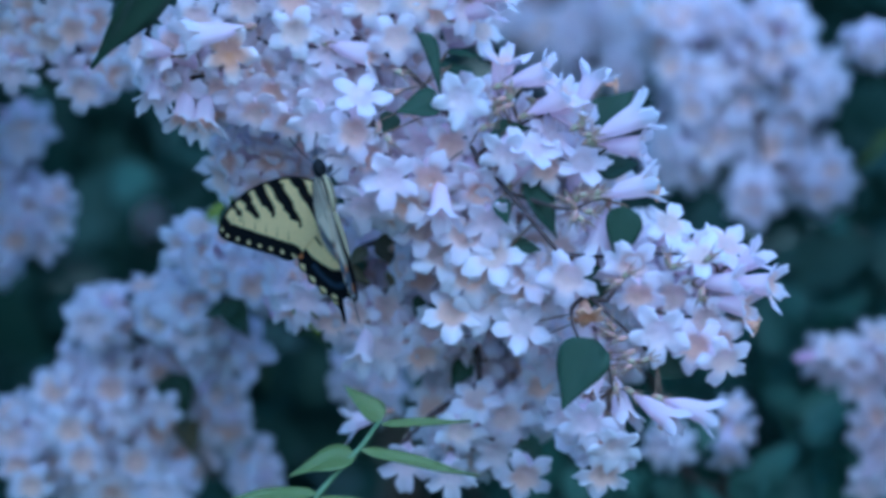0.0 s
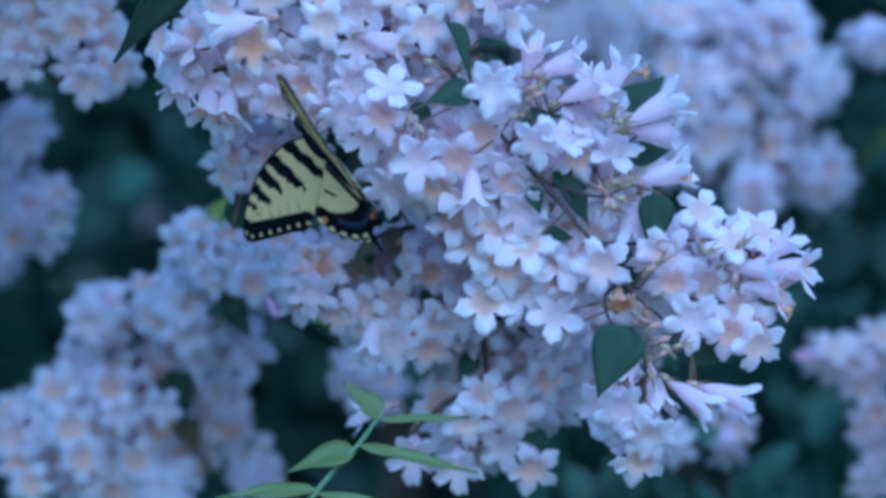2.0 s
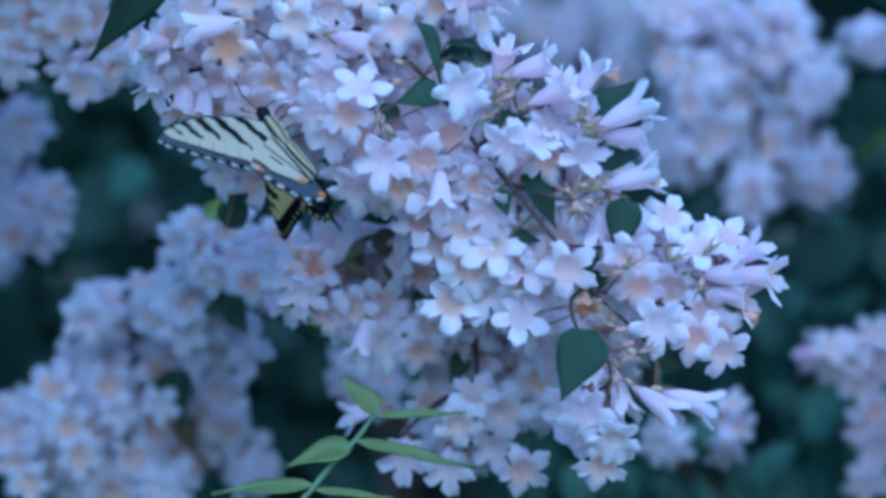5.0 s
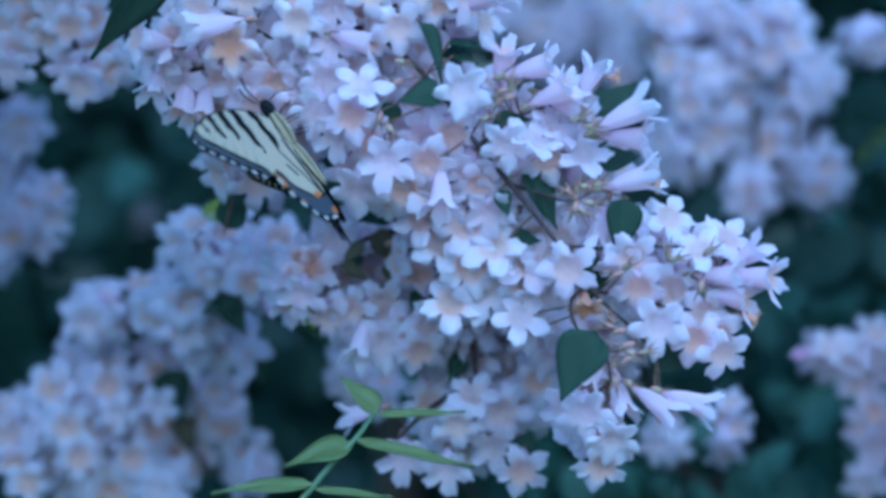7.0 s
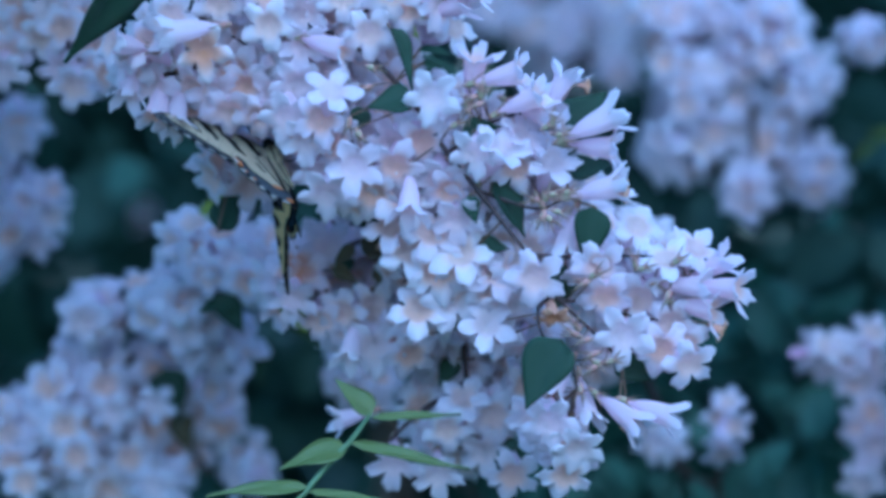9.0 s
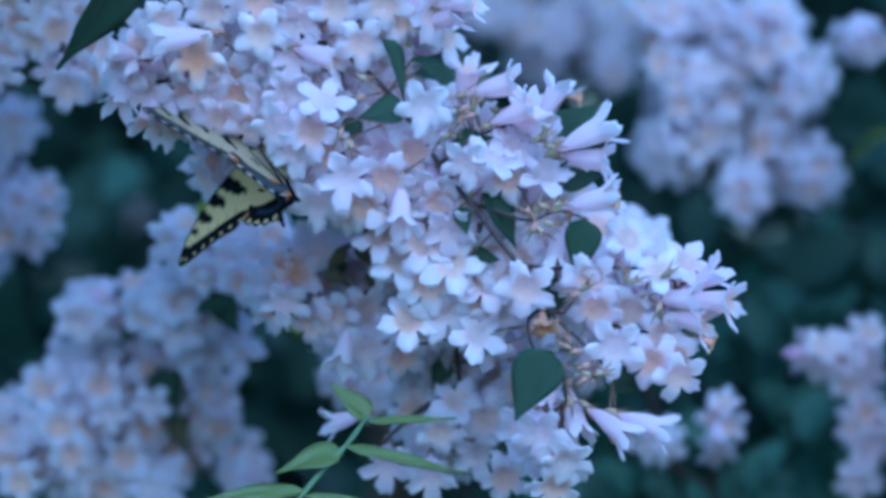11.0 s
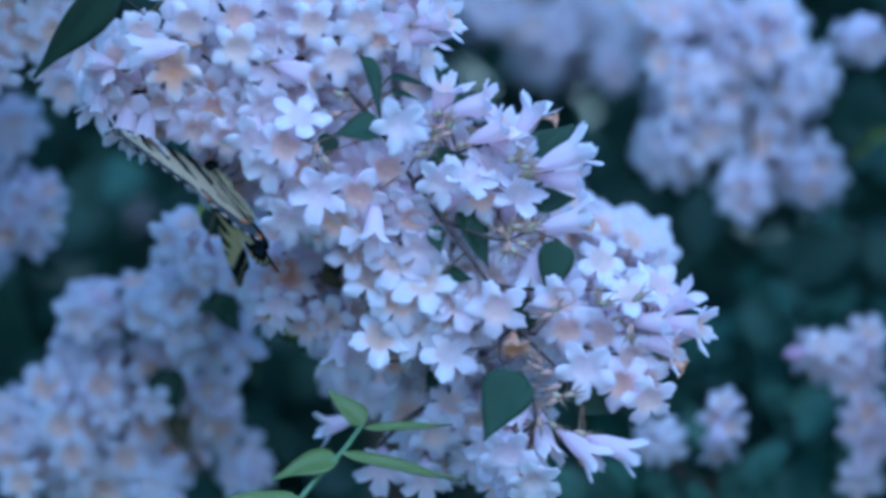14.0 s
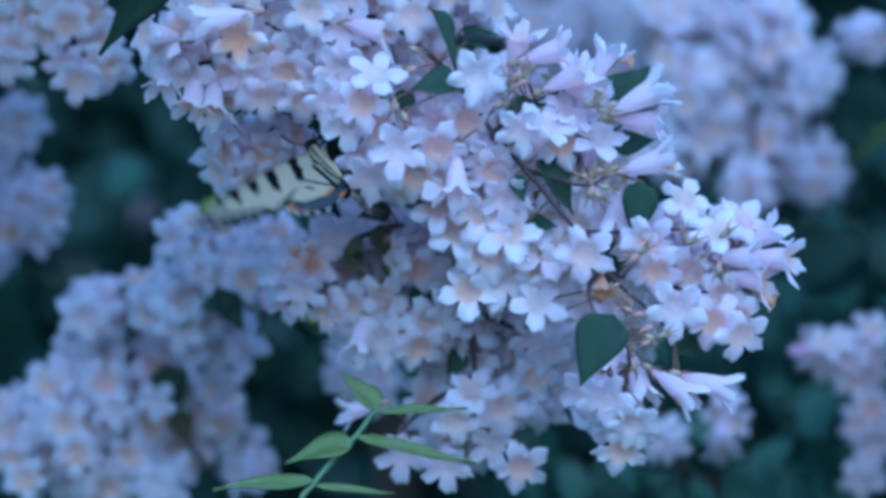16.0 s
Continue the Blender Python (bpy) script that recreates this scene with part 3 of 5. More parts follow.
BACK_BRANCH.flowers([(-18.4, 1.9, 3.7, -90, 71, 1), (-11.3, -7.1, 3.7, -90, 61, 1), (-18.2, -11.9, 0.2, -95, 70, 1), (5.6, 9.4, -2.6, -90, 61, 1), (5.6, -1.9, -5.4, -90, 59, 1),
    (12.4, -26.8, -1.4, 85, 50, 1), (22.4, -35, -1.1, -90, 69, 1), (6.5, -39.8, -5.5, -90, 61, 1), (33.1, -11.3, -5.4, -90, 61, 1), (-26.8, -5.7, 6, -120, 60, 1),
    (-29.7, -0, 1.8, -130, 60, 1), (-1.9, -5.7, -3.2, -80, 60, 1), (1, 23, -0.8, -90, 57, 1), (15.3, 7.7, 5.7, -90, 55, 1), (28.7, -0, 4.8, -70, 55, 1),
])
BACK_BRANCH.flowers([(34.4, -24.9, 4.1, -60, 55, 1), (40.2, -15.3, -1.3, -40, 40, 1), (-8.6, 24.9, -0.1, 170, 25, 1), (-11.5, -51.7, 2.1, -90, 60, 1), (3.3, -55.5, -5.3, -90, 57, 1),
    (-31.0, -36.0, 4.0, -165, 15, 0.9), (19.1, -47.8, 4.6, -90, 65, 1), (28.7, -55.5, -5.2, -90, 60, 1), (-34.1, 23, 2.2, -90, 61, 1),
    (-42.1, 13.4, 4.4, -95, 70, 1), (-45.9, 3.8, -3.3, -95, 55, 1), (-49.8, -0, 4.7, -95, 25, 1), (-37.3, -3.8, 4.5, -100, 50, 1), (-6.7, 11.5, -5.8, -100, 50, 1),
])
BACK_BRANCH.flowers([(-3.8, 17.2, 2.5, -80, 50, 1), (13.4, 19.1, -6, -90, 60, 1), (24.9, 11.5, 0, -80, 60, 1), (-5.7, -15.3, -0.8, -80, 50, 1), (-26.8, -15.3, -3.6, -100, 25, 1),
    (11.5, 24.9, -2.1, 60, 40, 1), (-15.3, 17.2, -4.2, 180, 30, 1),
])
BACK_BRANCH.flower(-45.0, 14.9, 4.0, -90, 65, 0.9, PEACHY)
BACK_BRANCH.flower(6.1, -0.0, 4.0, -90, 45, 0.6, BROWN)
BACK_BRANCH.flower(29.7, 4.8, 4.0, -80, 45, 0.6, BROWN)
BACK_BRANCH.flower(-15.3, 20.1, 6.0, -60, 40, 0.5, BROWN)
BACK_BRANCH.fill(8.0, -7.0, 13.0, 9.0, 9, 0, 14)
BACK_BRANCH.fill(26.0, -34.0, 9.0, 10.0, 6, 0, 14)
BACK_BRANCH.fill(14.0, -11.0, 15.0, 12.0, 16, 8, 30)
BACK_BRANCH.fill(34.0, -27.0, 9.0, 14.0, 9, 8, 30)
BACK_BRANCH.fill(-25.0, 21.0, 16.0, 12.0, 20, 20, 44)
BACK_BRANCH.fill(3.8, 11.5, 32.5, 21.1, 28, 16, 50)
BACK_BRANCH.fill(9.0, -38.0, 19.0, 20.0, 20, 14, 50)
BACK_BRANCH.fill(-42.1, 9.6, 17.2, 11.5, 16, 14, 40)
BACK_BRANCH.fill(-17.2, -3.8, 19.1, 11.5, 16, 16, 40)
BACK_BRANCH.fill(30.6, -11.5, 15.3, 23.0, 26, 14, 50)
BACK_BRANCH.leaf(-23.0, 24.9, -8.6, 17.2, 4, 27, 0, 4, 0)
BACK_BRANCH.leaf(-17.2, 17.2, -11.5, 5.7, 4, 27, -0.2, 4, 0)
BACK_BRANCH.leaf(-24.9, 23.0, -32.5, 17.2, 2, 27, 0, 4, 0)
BACK_BRANCH.leaf(-6.7, 21.1, -17.2, 23.0, 6, 27, 0, 4, 0)
BACK_BRANCH.leaf(-49.8, 7.7, -40.2, -5.7, 6, 27, 0, 5, 0)
BACK_BRANCH.leaf(-32.5, 15.3, -23.0, 11.5, 4, 27, 0, 4, 0)
BACK_BRANCH.leaf(-15.3, 32.5, -26.8, 30.6, 2, 27, 0, 0, 0)
BACK_BRANCH.leaf(-24.9, 17.2, -36.4, 15.3, 8, 27, 0, 1, 0)
BACK_BRANCH.leaf(-3.8, 7.7, -6.7, -5.7, 6, 27, 0, 1, 0)
BACK_BRANCH.leaf(9.6, -15.3, 3.8, -24.9, 12, 27, 0, 0, 0)
BACK_BRANCH.leaf(-45.9, 3.8, -36.4, -11.5, 14, 27, 0, 0, 0)
BACK_BRANCH.leaf(26.8, -42.1, 34.4, -57.4, 8, 27, 0, 0, 0)
BACK_BRANCH.leaf(17.2, -15.3, 9.6, -0.0, 18, 27, 0, 0, 0)
BACK_BRANCH.leaf(23.0, -0.0, 32.5, -1.9, 18, 27, 0, 1, 0)

LEFT_TWIG = Spray("flowering_twig", (-0.0639, 1.7150, 1.4289), [[(21.4, 90, 44.8), (17.5, 50, 25.3), (7.8, 14, 9.7), (-3.9, 8, -1.9)], [(7.8, 14, 9.7), (17.5, 12, 0)]],
    "side twig with pinkish white bell flowers in shade", GROUP, False, 1.0, 6, True)
LEFT_TWIG.flowers([(-1.9, -2.9, 0.5, -90, 77, 1), (-10.7, 1, -1.9, -150, 45, 1), (3.9, 7.8, -1.6, 60, 40, 1), (13.6, 5.5, -1.5, -60, 60, 1), (-6.8, 7.8, 5.8, 120, 40, 1),
    (9.7, -2.9, 1.6, -80, 65, 1), (-12.7, -6.8, 2.1, -150, 30, 1), (1.9, -9.7, -2, -90, 55, 1), (18.5, -1.9, 2.2, -60, 60, 1), (-9.7, 9.7, -4.5, 140, 30, 1),
    (5.8, -0, -5.4, -90, 70, 1), (-3.9, 3.9, 4.2, 90, 40, 1), (17.5, 7.8, -5.9, 20, 40, 1),
])
LEFT_TWIG.fill(1.9, 1.0, 17.5, 9.7, 8, 12, 30)
LEFT_TWIG.leaf(-9.7, -23.4, -1.9, -7.8, 20, 27, 0, 2, 0)

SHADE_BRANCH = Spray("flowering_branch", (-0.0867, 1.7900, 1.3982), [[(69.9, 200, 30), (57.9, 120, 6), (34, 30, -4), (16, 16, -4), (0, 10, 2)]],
    "shaded inner branch with white bell flowers", GROUP, False, 1.3, 7)
SHADE_BRANCH.flowers([(0, 11, 1.5, 100, 45, 1), (-1, -0, 4.8, 180, 45, 1), (5, -10, 3.3, -120, 60, 1), (14, -4, -3.3, -90, 75, 1), (26, -4, -2.4, -90, 75, 1),
    (34, -12, 4.5, -80, 60, 1), (20, -12, -5.9, -90, 65, 1), (10, 8, 3.9, 90, 40, 1), (0, -6, 3.6, -150, 45, 1),
])
SHADE_BRANCH.bud(27.6, -21.2, -4.0, -60, 20, 0.7)
SHADE_BRANCH.fill(18.0, -2.0, 22.0, 12.0, 22, 12, 40)
SHADE_BRANCH.fill(0.0, 4.0, 7.0, 12.0, 6, 10, 25)
SHADE_BRANCH.leaf(14.0, -18.0, 2.0, -22.0, 10, 27, 0, 0, 0)
SHADE_BRANCH.leaf(34.0, -17.0, 41.9, -25.0, 0, 27, 0, 5, 0)
SHADE_BRANCH.leaf(5.0, 10.0, 12.0, 22.0, 4, 27, 0, 5, 0)
SHADE_BRANCH.leaf(10.0, -16.0, 18.0, -30.0, 10, 27, 0, 1, 0)
SHADE_BRANCH.leaf(30.0, -18.0, 38.0, -30.0, 10, 27, 0, 0, 0)

LOW_BRANCH = Spray("flowering_branch", (-0.1177, 1.8700, 1.3460), [[(-20.9, 260, -114.8), (-12.5, 120, -62.6), (-4.2, 40, -25), (2.1, 24, 4.2), (8.3, 20, 29.2)], [(-4.2, 40, -25), (-20.9, 30, -8.3), (-29.2, 20, 10.4)], [(2.1, 24, 4.2), (23, 20, 12.5), (37.6, 16, 16.7)], [(-4.2, 40, -25), (20.9, 30, -20.9), (33.4, 20, -31.3)]],
    "low branch with a broad mass of pale bell flowers", GROUP, False, 2, 8)
LOW_BRANCH.flowers([(-18.8, -12.9, -16, -90, 78, 1), (7.3, 41.7, -2.1, 90, 35, 1), (-4.2, 2.1, -12, -90, 77, 1), (14.6, -5.2, -14, -100, 77, 1), (-14.6, -24, -14, -80, 77, 1),
    (-1, -8.3, -14, -90, 75, 1), (-29.2, -0, 5.8, -100, 70, 1), (-25, -14.6, -2.2, -90, 75, 1), (18.8, 33.4, 3.5, 60, 40, 1), (-12.5, 37.6, 4.4, 100, 35, 1),
    (-33.4, -33.4, -16, -90, 75, 1), (14.6, -35.5, -16, -90, 78, 1), (4.2, -25, -1.3, -90, 77, 1), (-39.6, -27.1, -0.7, -90, 70, 1), (35.5, -0, -1.5, -20, 40, 1),
])
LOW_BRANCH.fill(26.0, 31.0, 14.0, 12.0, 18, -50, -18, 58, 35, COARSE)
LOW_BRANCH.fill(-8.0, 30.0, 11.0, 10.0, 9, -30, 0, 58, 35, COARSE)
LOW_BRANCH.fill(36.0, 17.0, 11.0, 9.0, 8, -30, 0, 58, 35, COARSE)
LOW_BRANCH.fill(-14.0, 10.0, 17.0, 12.0, 12, -6, 24, 60)
LOW_BRANCH.fill(11.0, 9.0, 13.0, 10.0, 8, -6, 24, 60)
LOW_BRANCH.fill(-16.7, -8.3, 16.7, 17.7, 16, -10, 20, 62)
LOW_BRANCH.fill(6.0, -12.0, 11.0, 13.0, 9, -4, 26, 62, 35, BLUSHED)
LOW_BRANCH.fill(33.0, -6.0, 8.0, 15.0, 8, 4, 30, 62, 35, BLUSHED)
LOW_BRANCH.fill(-33.4, -25.0, 12.5, 13.6, 8, 0, 30, 62)
LOW_BRANCH.fill(-8.3, -33.0, 29.2, 11.0, 12, 0, 30, 62, 35, BLUSHED)
LOW_BRANCH.fill(46.0, -30.0, 9.0, 6.0, 3, 20, 44)
LOW_BRANCH.fill(20.0, 3.0, 9.0, 10.0, 8, 6, 34)
LOW_BRANCH.fill(22.0, -20.0, 8.0, 9.0, 6, 8, 34, 60, 35, BLUSHED)
LOW_BRANCH.fill(-43.0, -14.0, 5.0, 11.0, 6, -6, 20)
LOW_BRANCH.fill(14.0, -34.0, 10.0, 7.0, 5, -6, 14, 65)
LOW_BRANCH.leaf(20.0, -8.0, 27.0, -24.0, 16, 27, 0, 4, 0)
LOW_BRANCH.leaf(-14.0, -22.0, -4.0, -30.0, 14, 27, 0, 0, 0)
LOW_BRANCH.leaf(45.9, 20.9, 52.2, -0.0, 30, 27, 0, 1, 0)
LOW_BRANCH.leaf(16.7, 8.3, 23.0, -12.5, 4, 27, 0, 0, 0)

EDGE_BRANCH = Spray("flowering_branch", (-0.1602, 1.9300, 1.4239), [[(-47.4, 200, -79.7), (-30.2, 80, -40.9), (-10.8, 30, -15.1), (0, 14, 6.5), (4.3, 10, 19.4)]],
    "upright branch with pale bell flowers in the shade", GROUP, False, 1.3, 9)
EDGE_BRANCH.flowers([(4.7, 24.8, 4.4, 60, 45, 1), (0, 15.1, -2.6, -80, 70, 1), (12.9, -1.1, 1.2, 60, 45, 1), (4.3, -4.3, 3.3, 90, 60, 1), (14, -14, 2.6, -30, 50, 1),
    (7.5, -23.7, 5, -80, 60, 1), (0, -17.2, 4.3, -90, 75, 1), (-5.4, 19.4, 5, 110, 50, 1),
])
EDGE_BRANCH.fill(-2.2, 22.6, 8.6, 7.5, 6, -8, 20, 35)
EDGE_BRANCH.fill(1.1, -9.7, 10.8, 14.0, 11, -8, 20, 40)
EDGE_BRANCH.fill(-17.2, -0.0, 12.9, 21.5, 8, 0, 40)
EDGE_BRANCH.fill(-12.9, -25.8, 7.5, 6.5, 3, 0, 30)

TOP_BRANCH = Spray("flowering_branch", (-0.1351, 1.7700, 1.4713), [[(-49.4, 120, 75.1), (-27.7, 50, 43.5), (-7.9, 14, 19.8), (2, 10, 5.9), (9.9, 8, -5.9)]],
    "branch with hanging pale bell flowers overhead", GROUP, False, 1.3, 10, True)
TOP_BRANCH.flowers([(-13.8, -4, 5.5, -90, 77, 1), (0, 11.9, -3.5, -90, 75, 1), (-7.9, 5.9, 3.9, -100, 70, 1), (5.9, 4, -4.2, -80, 65, 1), (-15.8, -11.9, 0.2, -95, 50, 1),
    (9.9, -16.8, -4.4, -90, 55, 1), (17.8, -9.9, 2.3, -70, 60, 1), (4, -9.9, 4.1, -90, 65, 1), (13.8, 7.9, -0.9, -80, 65, 1), (15.8, -2, 5.5, -80, 55, 1),
    (-11.9, 11.9, 3.9, -90, 70, 1), (7.9, 13.8, -1.9, -90, 65, 1), (-2, 1, 0.9, -85, 60, 1), (21.7, -11.9, 3, -60, 50, 1), (-19.8, 4, 3.9, -100, 65, 1),
])
TOP_BRANCH.flowers([(11.9, -19.8, 5.2, -90, 22, 1),
])
TOP_BRANCH.fill(-4.0, 7.9, 21.7, 13.8, 11, 10, 36)
TOP_BRANCH.fill(11.9, -5.9, 9.9, 9.9, 5, 10, 24)
TOP_BRANCH.fill(-31.6, 7.9, 11.9, 17.8, 8, 0, 30)
TOP_BRANCH.leaf(-4.9, -2.0, 2.0, -19.8, 14, 27, 0, 0, 0)
TOP_BRANCH.leaf(2.0, -2.0, -4.0, -11.9, 12, 27, 0, 2, 0)

FAR_BRANCH = Spray("flowering_branch", (0.1221, 2.0000, 1.4605), [[(38, 200, 132), (20, 80, 74), (4.5, 20, 29), (2.2, 10, -2.2), (6, 10, -37)], [(4.5, 20, 29), (-22, 14, 14), (-27, 14, -20)], [(4.5, 20, 29), (22, 10, 7), (28, 10, -29)]],
    "distant drooping branch heavy with white bell flowers", GROUP, False, 1.6, 11)
FAR_BRANCH.flowers([(22, -3, -12, -90, 76, 1.05), (18, 20, -4.5, 90, 45, 1), (32, -30, 0, -60, 65, 1), (2, -46, 1, -90, 50, 1), (14, 34, -5, 80, 40, 1), (26, 12, -6, 40, 50, 1), (-24, -6, -6, -90, 72, 1),
    (8, 14, -8, -90, 74, 1), (-33, 12, -4, 150, 55, 1), (-36, -20, -2, 190, 40, 1), (28, -40, 0, -80, 50, 1)])
for cx, cz, rx, rz, n in [(-31, 25, 13, 13, 13), (-22, 2, 12, 15, 16), (10, 25, 13, 14, 17), (22, 5, 10, 13, 13), (-26, -23, 14, 9, 11), (0, -5, 10, 11, 7), (2, -39, 7, 11, 7), (29, -31, 9, 11, 9), (12, -23, 9, 7, 5), (-10, 29, 9, 9, 6), (-4, 13, 10, 9, 7), (-9, -14, 8, 8, 5), (14, -9, 8, 8, 5)]:
    FAR_BRANCH.fill(cx, cz, rx, rz, n + 2, -4, 26, 64)
FAR_BRANCH.leaf(-6, 18, -12, -6, 30, 27, 0, 0, 0)
FAR_BRANCH.leaf(-2, -14, -14, -34, 24, 27, 0.2, 2, 0)
FAR_BRANCH.leaf(14, -8, 18, -24, 26, 27, 0, 0, 0)

HIGH_BRANCH = Spray("flowering_branch", (0.0530, 2.2000, 1.4935), [[(24.6, 150, 112.9), (14.7, 60, 54), (0, 14, 19.6), (-9.8, 10, 0)]],
    "distant shaded branch with white bell flowers", GROUP, False, 1.3, 12)
HIGH_BRANCH.fill(-17.2, 7.4, 22.1, 14.7, 16, 0, 60)
HIGH_BRANCH.fill(14.7, 9.8, 19.6, 12.3, 14, 0, 60)
HIGH_BRANCH.fill(2.5, -7.4, 22.1, 12.3, 14, 0, 60)
HIGH_BRANCH.fill(-34.4, 14.7, 12.3, 14.7, 8, 0, 40)
HIGH_BRANCH.fill(22.1, -12.3, 12.3, 9.8, 5, 0, 40)

INNER_BRANCH = Spray("flowering_branch", (0.0547, 1.7750, 1.4022), [[(53.5, 320, -112.9), (33.7, 160, -73.3), (13.9, 40, -33.7), (2, 12, -2), (-13.9, 10, 17.8)], [(-13.9, 10, 17.8), (-32, 13, 34), (-48, 14, 48), (-62, 14, 62)]],
    "inner branch with pale bell flowers behind the front branch", GROUP, False, 1.3, 13, True)
INNER_BRANCH.flowers([(-16.8, 18.8, 4.4, 100, 40, 1), (-5.9, 15.8, 4.3, 70, 40, 1), (5, 5.9, 3.7, 60, 45, 1), (15.8, 1, -2.9, 50, 40, 1), (26.7, -7.9, -5.1, 0, 35, 1),
    (21.8, -17.8, 5.4, -30, 40, 1),
])
INNER_BRANCH.leaf(-60, 74, -74, 58, -6, 55, 0.2, 5, 0)
INNER_BRANCH.leaf(-52, 56, -41, 45, 6, 50, -0.2, 0, 0)
INNER_BRANCH.leaf(-50, 52, -60, 66, 10, 40, 0, 0, 0)
INNER_BRANCH.fill(-62.0, 54.0, 7.0, 7.0, 4, 6, 26)
INNER_BRANCH.fill(-52.0, 48.0, 8.0, 7.0, 4, 10, 30)
INNER_BRANCH.fill(-14.9, 19.8, 7.9, 5.9, 5, 4, 30)
INNER_BRANCH.fill(-11.9, 7.9, 11.9, 13.9, 16, 4, 30)
INNER_BRANCH.fill(4.0, -2.0, 13.9, 11.9, 20, 4, 30)
INNER_BRANCH.fill(17.8, -7.9, 8.9, 11.9, 12, 4, 26)
INNER_BRANCH.fill(11.9, -25.8, 11.9, 15.8, 16, 6, 30)
INNER_BRANCH.fill(0.0, -33.7, 11.9, 17.8, 14, 8, 36)

RIGHT_BRANCH = Spray("flowering_branch", (0.1542, 1.9300, 1.3571), [[(47.4, 240, -73.2), (34.5, 120, -47.4), (19.4, 30, -17.2), (4.3, 10, 0), (-12.9, 8, 4.3)], [(19.4, 30, -17.2), (12.9, 16, -30.2), (12.9, 12, -47.4)]],
    "low branch with loose pale bell flowers", GROUP, False, 1.3, 14, True)
RIGHT_BRANCH.flowers([(-15.1, 2.2, 4, 170, 20, 1), (-4.3, 5.4, -1.7, 80, 50, 1), (0, -2.2, 2.4, -90, 75, 1), (8.6, 4.3, 4.3, 40, 50, 1), (11.8, -6.5, 1.7, -60, 65, 1),
    (-7.5, -3.2, 0.6, -110, 60, 1), (6.5, -10.8, 3.1, -90, 65, 1), (12.9, 10.8, 2.6, 70, 45, 1), (10.8, -21.5, -0.4, -90, 70, 1), (14, -34.5, 0.9, -60, 65, 1),
    (9.7, -45.2, 3, -100, 60, 1), (6.5, -49.5, -5.2, -110, 55, 1), (4.3, -25.8, 1.8, 180, 40, 1), (15.1, -0, 2.8, 0, 40, 1),
])
RIGHT_BRANCH.bud(-18.1, 1.5, -4.0, 190, 20, 0.8)
RIGHT_BRANCH.fill(7.5, -0.0, 10.8, 9.7, 4, 0, 30)
RIGHT_BRANCH.fill(16.2, -32.3, 7.5, 17.2, 5, 0, 30)

FOOT_BRANCH = Spray("flowering_branch", (0.0988, 1.9000, 1.3260), [[(21.2, 260, -76.3), (17, 120, -44.5), (8.5, 30, -19.1), (8.5, 10, 4.2), (10.6, 8, 17)], [(8.5, 30, -19.1), (-10.6, 14, -8.5), (-17, 10, 2.1)]],
    "small low branch with scattered white bell flowers", GROUP, False, 1.3, 15)
FOOT_BRANCH.flowers([(10.6, 15.9, 2.3, 90, 50, 0.8), (8.5, 8.5, 3.8, -90, 75, 0.85), (12.7, 5.3, -1.9, -60, 65, 0.8), (7.4, -2.1, -5.5, -95, 30, 0.8), (-14.8, 4.2, 0.9, 90, 55, 1),
    (-18, -2.1, -4.2, -110, 65, 1), (-10.6, -2.1, 2.6, -70, 70, 1),
    (8.5, -6.4, 3.4, -80, 30, 1),
])

CORNER_TWIG = Spray("flowering_twig", (0.1623, 1.9500, 1.4786), [[(41.3, 150, 39.2), (23.9, 50, 17.4), (10.9, 14, 6.5), (2.2, 8, 2.2)]],
    "twig with a few pale pink bell flowers", GROUP, False, 1.3, 16)
CORNER_TWIG.flowers([(-6.5, -0, 0.8, -170, 15, 1), (0, 4.4, -0.8, 120, 40, 1), (4.4, -3.3, -4.9, -90, 60, 1), (7.6, 4.4, -1.8, 40, 45, 1), (-2.2, -2.2, 1.5, -120, 50, 1),
    (9.8, -2.2, -5.7, -60, 55, 1),
])

DEEP_TWIG = Spray("flowering_twig", (-0.0302, 1.8800, 1.3478), [[(54.5, 240, -65), (33.6, 120, -33.6), (12.6, 30, -10.5), (0, 10, 0)]],
    "small twig with bluish white flowers deep in shade", GROUP, False, 1.3, 17)
DEEP_TWIG.flowers([(-5.2, 6.3, 4.1, 110, 50, 1), (2.1, -0, -4.1, -90, 75, 1), (10.5, 2.1, 0.7, 20, 50, 1), (-4.2, -2.1, -1.6, -120, 65, 1), (8.4, -6.3, -3.4, -80, 65, 1),
    (0, 10.5, -1.4, 90, 45, 1),
])
DEEP_TWIG.fill(2.1, 1.0, 10.5, 8.4, 8, 4, 24)

BURIED_TWIG = Spray("flowering_twig", (-0.1576, 2.5500, 1.4196), [[(54.1, 60, -93.3), (37, 40, -53.5), (14.2, 20, -16.5), (1.4, 14, -3.7)]],
    "small twig with two pale flowers deep inside the bush", GROUP, False, 1.3, 18)
BURIED_TWIG.flowers([(-1.4, 2, -1.2, -90, 75, 1), (8, -3.7, 2.6, -40, 55, 1),
])

